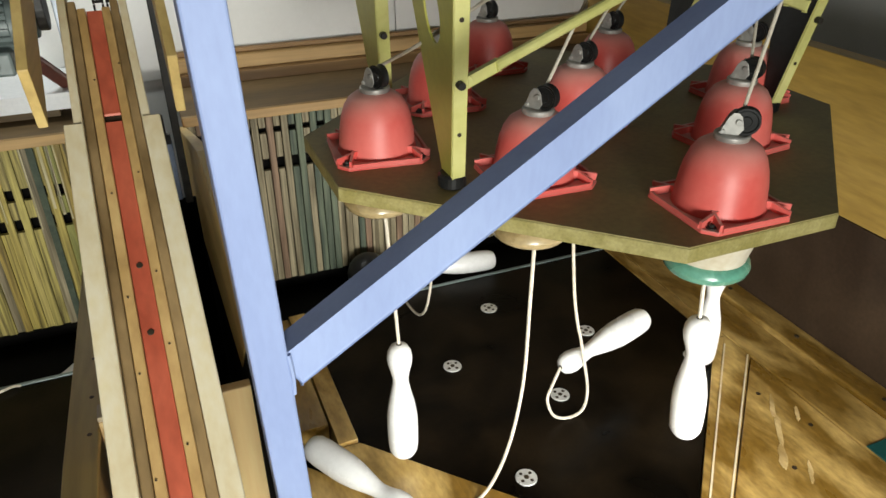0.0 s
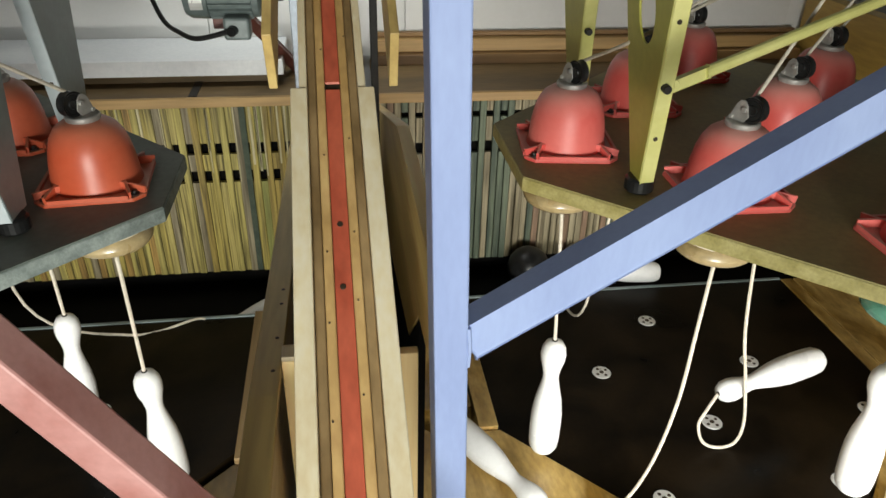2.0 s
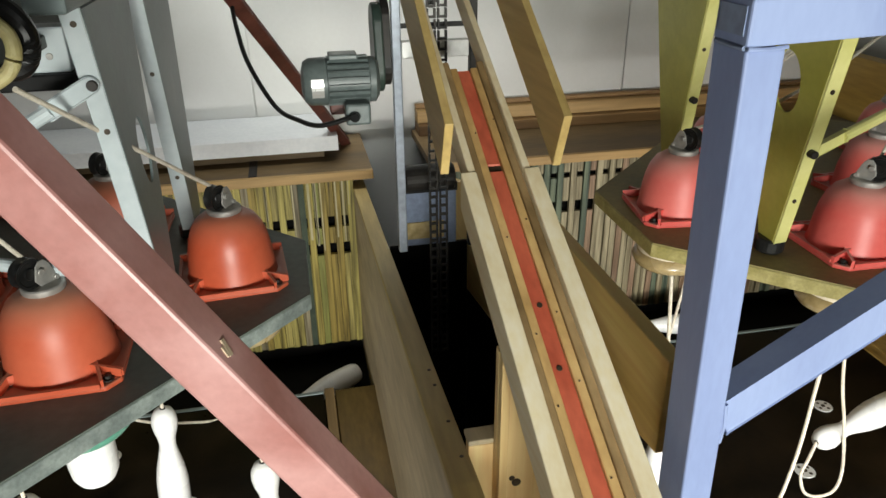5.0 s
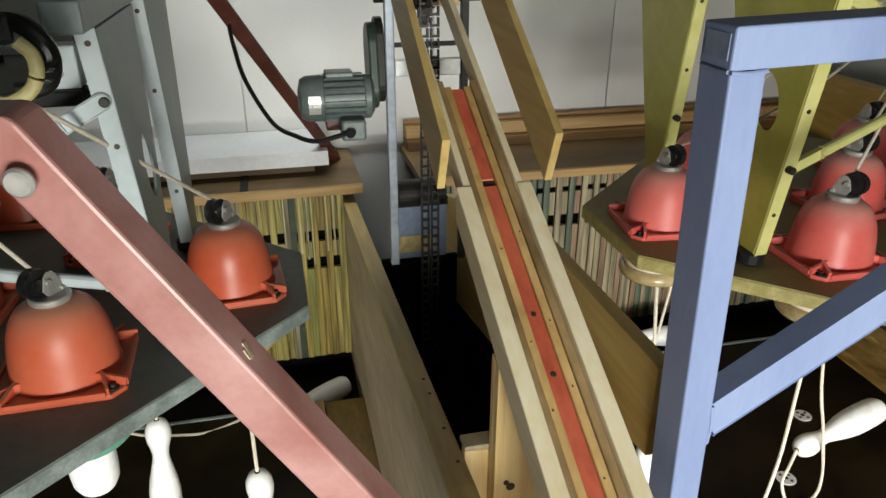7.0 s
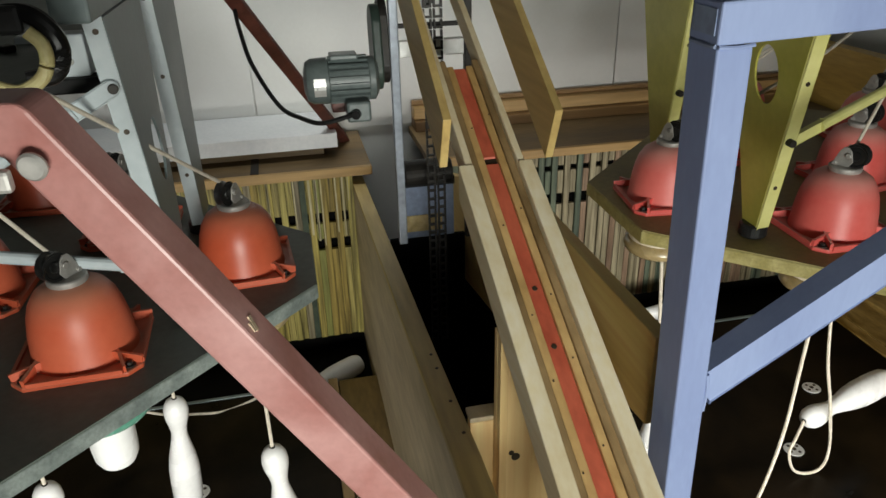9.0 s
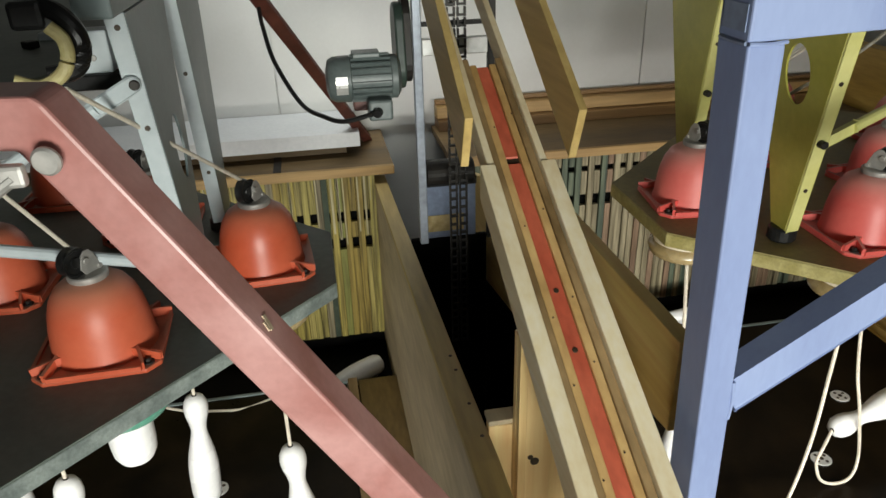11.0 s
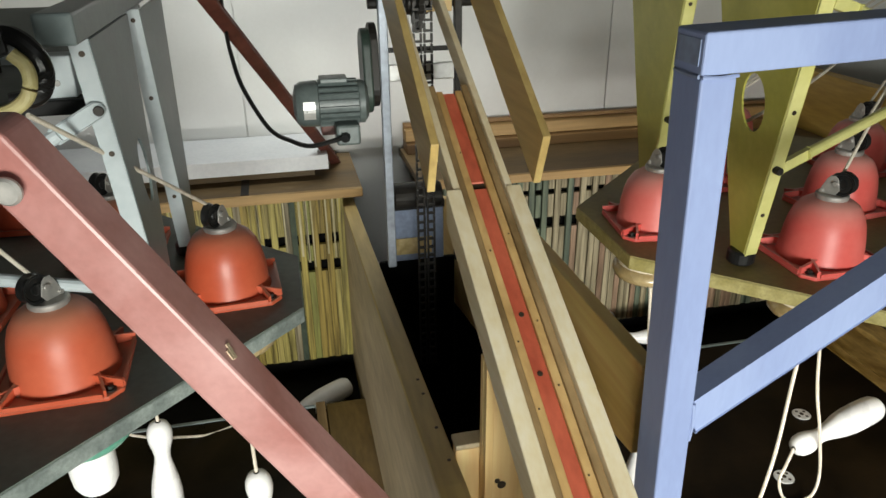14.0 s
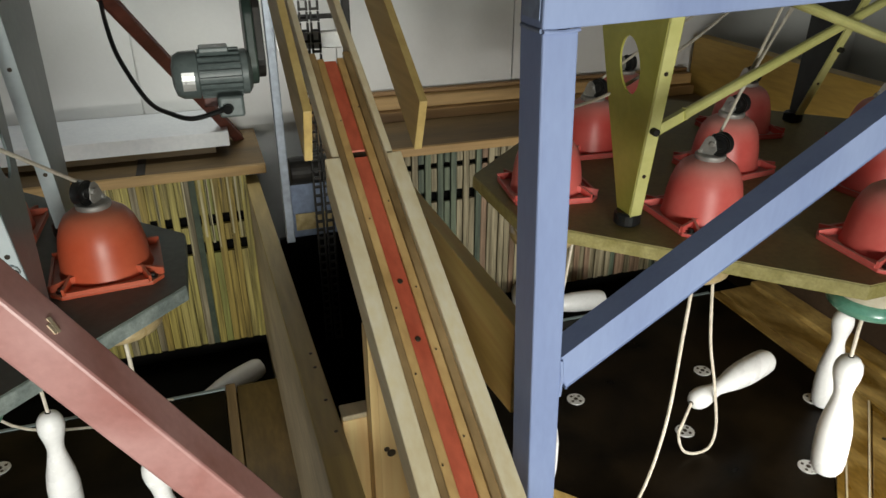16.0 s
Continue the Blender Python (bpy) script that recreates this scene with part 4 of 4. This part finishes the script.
# ---- sheet metal legs ----
def leg(name_label, at, flip, web_mat, fl_mat, lean, far, hole=True, top=2.3, base=1.29, foot_wide=0.07, shear=0.0, zt=1.25, bolts=(1.577,), zh=1.735, aside=0.0):
    """A tapering sheet metal leg: web seen from the side, folded flange along its near edge in a lit paler colour, oval
    hole, rubber foot.
    """
    x, y = at
    base_at = (x, y, zt)
    root = thing("support_stand", base_at, name_label, "machine stand")
    near = lambda z: y - lean * (z - base)
    wide = lambda z: foot_wide + far * (z - base)
    bm = bmesh.new()
    a, b = 0.050, 0.078
    outline = [(near(base), base), (near(base) + wide(base), base), (near(top) + wide(top), top), (near(top), top)]
    outer = [bm.verts.new((x + shear * (zz - base), yy, zz)) for yy, zz in outline]
    edges = [bm.edges.new((outer[i], outer[(i + 1) % 4])) for i in range(4)]
    if hole:
        yc = near(zh) + wide(zh) * 0.5 + aside
        inner = [bm.verts.new((x + shear * (zh + b * math.sin(2 * math.pi * k / 28) - base), yc + a * math.cos(2 * math.pi * k / 28), zh + b * math.sin(2 * math.pi * k / 28))) for k in range(28)]
        edges += [bm.edges.new((inner[i], inner[(i + 1) % 28])) for i in range(28)]
    bmesh.ops.triangle_fill(bm, edges=edges, use_beauty=True)
    r = bmesh.ops.extrude_face_region(bm, geom=bm.faces[:])
    for v in r["geom"]:
        if isinstance(v, bmesh.types.BMVert):
            v.co.x += 0.006 * flip
    put("web", bm, web_mat, root, "", base_at)
    w = 0.034 * flip
    # The flange takes the lit colour, the side-facing web the darker one.
    edge = put("flange", beam((x + w / 2 + 0.003 * flip, near(base) - 0.003, base), (x + shear * (top - base) + w / 2 + 0.003 * flip, near(top) - 0.003, top), 0.036, 0.006, (0, 1, 0), 0.0015), fl_mat, root, "folded edge, paler in colour where the front light falls", base_at)
    for z in (1.43, 1.74, 1.95):
        if z > top:
            continue
        put("rivet_hole", disc((x + shear * (z - base) + w * 0.55, near(z) - 0.006, z), (0, -1, 0), 0.006, 0.003, 10, 0.0005), HOLE_DARK, edge, "", base_at)
    put("foot", disc((x + w / 2, near(base) + 0.032, zt + 0.0005), (0, 0, 1), 0.040, 0.042, 22, 0.006), BLACK_RUBBER, root, "black rubber foot", base_at)
    for z in bolts:
        put("pivot_bolt", disc((x + shear * (z - base) + w * 0.45, near(z) - 0.006, z), (0, -1, 0), 0.0105, 0.022, 14), DARK_STEEL, edge, "", base_at)
    return root


leg("olive yellow sheet metal leg with an oval hole", (0.705, 1.645), 1, YELLOW_PAINT, YELLOW_PALE_LIT, 0.29, 0.44, foot_wide=0.065, shear=-0.12)
leg("olive yellow sheet metal leg behind the front one", (0.69, 2.20), 1, YELLOW_PAINT, YELLOW_PALE_LIT, 0.33, 0.40, False, foot_wide=0.06, shear=-0.12)
leg("dark sheet metal leg with a yellow folded edge", (2.02, 1.80), -1, BLACK_RUBBER, YELLOW_PALE_LIT, 0.15, 0.40, False, shear=0.12)
leg("dark sheet metal leg with a yellow folded edge", (2.0, 2.36), -1, BLACK_RUBBER, YELLOW_PALE_LIT, 0.30, 0.40, False, shear=0.12)
leg("grey green sheet metal leg with an oval hole", (-0.8714, 1.6456), -1, GREY_PAINT, GREY_PALE_LIT, 0.15, 0.481, foot_wide=0.091, top=1.975, base=1.25, shear=-0.045, zt=1.21, bolts=(1.391, 1.838), zh=1.64, aside=0.03)
leg("grey green sheet metal leg behind the front one", (-0.8758, 2.197), -1, GREY_PAINT, GREY_PALE_LIT, 0.20, 0.407, False, foot_wide=0.14, top=1.975, base=1.25, shear=-0.017, zt=1.21, bolts=())


def brace(p, q, material, label):
    at = p
    root = thing("brace_rod", at, label, "brace")
    p, q = Vector(p), Vector(q)
    d = (q - p).normalized()
    put("rod", tube([p + d * 0.09, q - d * 0.09], 0.015, 12), material, root, "", at)
    bm = beam(p, p + d * 0.10, 0.010, 0.030, (0, 0, 1), 0.003)
    disc((p.x, p.y + 0.0055, p.z), (0, -1, 0), 0.0165, 0.011, 22, 0.002, bm)
    put("flat_end", bm, material, root, "", at)
    put("flat_end", beam(q - d * 0.10, q + d * 0.02, 0.010, 0.032, (0, 0, 1), 0.004), material, root, "", at)
    return root


brace((0.712, 1.568, 1.577), (2.0, 1.85, 1.95), YELLOW_PALE_LIT, "pale yellow flattened tube brace")
brace((0.71, 1.50, 2.0), (2.0, 1.78, 1.62), YELLOW_PALE_LIT, "pale yellow flattened tube brace")
brace((-0.898, 1.610, 1.391), (-1.9, 1.60, 1.61), GREY_PALE_LIT, "pale grey flattened tube brace")
brace((-0.918, 1.541, 1.838), (-1.62, 1.55, 1.45), GREY_PALE_LIT, "pale grey flattened tube brace")
beam_at = (-0.94, 1.9, 1.97)
top = thing("machine_top", beam_at, "grey green steel machine top resting on the stands", "machine top")
put("side_beam", box((-0.975, 1.45, 1.9765), (-0.905, 2.95, 2.035), 0.006), GREY_PAINT, top, "grey green square tube", beam_at)
put("top_plate", prism([(-1.02, 2.9), (-1.02, 1.62), (-0.99, 1.46), (-0.985, 1.38), (-1.005, 1.31), (-1.06, 1.25), (-1.16, 1.215), (-1.3, 1.205), (-2.0, 1.205), (-2.0, 2.9)], 1.885, 1.91, "z", 0.003), GREY_TOP, top, "dark rounded machine plate", beam_at)
put("plate_hanger", box((-1.015, 2.3, 1.9105), (-0.976, 2.6, 2.0), 0.003), GREY_PAINT, top, "", beam_at)
for x, y in ((-1.107, 1.60), (-1.13, 1.40), (-1.05, 1.72)):
    put("bolt", disc((x, y, 1.9102), (0, 0, 1), 0.017, 0.014, 4), DARK_STEEL, top, "dark square bolt head", beam_at)
gear_at = (-1.03, 1.7, 1.83)
gear = thing("control_box", gear_at, "pale grey sheet metal box hanging below the machine top", "control box")
put("cover", box((-1.12, 1.69, 1.835), (-0.985, 1.75, 1.925), 0.004), GREY_PALE_LIT, gear, "", gear_at)
put("bottom_bar", box((-1.3, 1.68, 1.80), (-0.90, 1.74, 1.834), 0.004), BLACK_RUBBER, gear, "black rubber bar", gear_at)
put("screw", disc((-1.02, 1.69, 1.868), (0, -1, 0), 0.007, 0.004, 10), ZINC, gear, "", gear_at)
put("hanger", box((-0.985, 1.70, 1.925), (-0.965, 1.74, 1.977), 0.002), BLACK_RUBBER, gear, "", gear_at)
hose_at = (-0.98, 1.25, 1.99)
hose = thing("cable_loop", hose_at, "black corrugated hose with a yellow sleeve on the machine", "hose")
put("plug", box((-1.03, 1.30, 1.985), (-0.976, 1.36, 2.03), 0.008), BLACK_RUBBER, hose, "black plug", hose_at)
put("hose", tube([(-1.02, 1.33, 2.015), (-0.972, 1.32, 2.016), (-0.940, 1.31, 1.992), (-0.931, 1.31, 1.955), (-0.945, 1.30, 1.922), (-0.985, 1.29, 1.914)], 0.016, 12), BLACK_RUBBER, hose, "black corrugated hose", hose_at)
put("sleeve", tube([(-0.968, 1.29, 1.992), (-0.951, 1.29, 1.972), (-0.948, 1.285, 1.945), (-0.962, 1.28, 1.918), (-0.995, 1.27, 1.902), (-1.03, 1.26, 1.915)], 0.0115, 12), HOSE_YELLOW, hose, "yellow insulating sleeve", hose_at)



# ---- pins and cords ----
PIN = [(0, 0), (0.024, 0.002), (0.042, 0.010), (0.052, 0.030), (0.055, 0.060), (0.056, 0.12), (0.055, 0.18), (0.048, 0.235), (0.036, 0.29), (0.029, 0.325), (0.028, 0.345), (0.033, 0.375), (0.041, 0.405), (0.044, 0.43), (0.041, 0.455), (0.031, 0.475), (0.015, 0.484), (0, 0.486)]


def pin(base, axis, label, group, cord=None):
    root = thing("skittle_pin", base, label, "skittle pin", group)
    ax = Vector(axis).normalized()
    body = put("body", lathe([(r * 1.03, h * 1.06) for r, h in PIN], 32, None, base, ax), PIN_WHITE, root, "", base, True)
    head = Vector(base) + ax * 0.515
    put("eyelet", lathe([(0, -0.003), (0.009, -0.003), (0.010, 0.001), (0.006, 0.003), (0, 0.003)], 12, None, head, ax), DARK_STEEL, body, "dark steel cord eyelet", base)
    if cord:
        put("cord", tube([head] + list(cord), 0.0062), CORD, root, "thin off-white pull cord", base)
    return root


RG, LG = "pins of the machine with the olive board", "pins of the machine with the grey board"
UP = "white plastic skittle pin hanging upright on its cord"
LIE = "white plastic skittle pin lying with a slack cord"
pin((0.625, 1.90, 0.045), (0.0, 0.02, 1), UP, RG, [(0.62, 1.96, 0.9), (0.612, 1.995, 1.19)])
pin((1.50, 1.40, 0.275), (-0.10, -0.01, 1), UP, RG, [(1.40, 1.36, 0.95), (1.318, 1.293, 1.19)])
pin((1.671, 1.646, 0.88), (0, 0, 1), "white plastic skittle pin drawn up into its funnel", RG)
pin((1.80, 2.04, 0.27), (-0.96, -0.25, -0.05), LIE, RG, [(1.245, 1.87, 0.20), (1.222, 1.86, 0.14), (1.26, 1.86, 0.045), (1.331, 1.86, 0.008), (1.398, 1.86, 0.03), (1.416, 1.87, 0.13), (1.373, 1.88, 0.346), (1.335, 1.92, 0.60), (1.317, 2.0, 1.19)])
pin((0.30, 2.06, 0.065), (0.5, -0.86, -0.02), LIE, RG, [(0.56, 1.62, 0.03), (0.66, 1.60, 0.012), (0.82, 1.62, 0.012), (0.93, 1.65, 0.16), (0.985, 1.66, 0.45), (0.99, 1.66, 0.8), (0.985, 1.65, 1.19)])
pin((1.58, 3.06, 0.055), (-0.98, 0.12, 0.0), LIE, RG, [(1.06, 3.1, 0.02), (1.0, 2.9, 0.012), (1.0, 2.6, 0.2), (0.995, 2.40, 1.19)])
pin((1.18, 3.30, -0.10), (0.3, 0.9, 0.25), LIE, RG, [(1.35, 3.6, 0.3), (1.34, 3.0, 0.5), (1.345, 2.707, 1.19)])
pin((1.70, 2.36, 0.62), (0, 0, 1), UP, RG, [(1.70, 2.355, 1.19)])
pin((2.09, 1.95, 0.004), (-0.04, 0, 1), UP, RG, [(2.05, 1.97, 0.9), (2.024, 2.0, 1.19)])

for dx, dy, z, tx in ((0.707, 0.0, 0.015, -0.02), (0.354, 0.354, 0.015, 0.03), (0.0, 0.0, 0.012, 0.02), (-0.354, -0.354, 0.62, 0.0), (0.0, -0.707, 0.70, 0.0), (-0.707, 0.0, 0.012, 0.0), (-0.354, 0.354, 0.012, 0.0)):
    x, y = LX + dx, 1.935 + dy
    pin((x - tx, y, z), (tx * 2, 0, 1), UP, LG, [(x, y, max(z + 0.55, 0.9)), (x, y, 1.19)])
pin((LX + 0.354, 1.581, 0.86), (0, 0, 1), "white plastic skittle pin drawn up into its green funnel", LG)
pin((-0.35, 3.25, -0.10), (-0.85, -0.50, -0.02), LIE, LG, [(-0.80, 2.95, 0.012), (-1.1, 2.85, 0.012), (-1.45, 2.72, 0.3), (LX, 2.707, 1.19)])


def pull_cord(points, label="taut off-white pull cord running to the machine"):
    return tagged(put("pull_cord", tube(points, 0.005), CORD, None, "", points[0]), label, "cord", "pull cords")


def dome_top(nine, i, j, s=1, zt=1.25):
    x, y = [(p[2], p[3]) for p in nine if p[0] == i and p[1] == j][0]
    return (x + 0.02 * s, y, zt + 0.262)


pull_cord([dome_top(RIGHT_NINE, 0, 2), (0.71, 1.72, 1.67), (1.2, 1.9, 1.86), (2.2, 2.6, 2.2)])
pull_cord([dome_top(RIGHT_NINE, 0, 1), (1.5, 1.9, 2.2)])
pull_cord([dome_top(RIGHT_NINE, 0, 0), (1.62, 1.45, 2.15)])
pull_cord([dome_top(RIGHT_NINE, 1, 0), (2.0, 2.0, 1.9)])
pull_cord([dome_top(RIGHT_NINE, 1, 1), (1.9, 2.3, 2.0)])
pull_cord([dome_top(RIGHT_NINE, 2, 2), (2.2, 2.9, 1.85)])
pull_cord([dome_top(RIGHT_NINE, 2, 1), (2.3, 2.7, 1.9)])
pull_cord([dome_top(RIGHT_NINE, 1, 2), (2.2, 2.6, 2.1)])
pull_cord([dome_top(LEFT_NINE, 2, 0, -1, 1.21), (-1.0, 1.40, 1.868)])
pull_cord([dome_top(LEFT_NINE, 1, 0, -1, 1.21), (-1.35, 1.45, 1.9)])
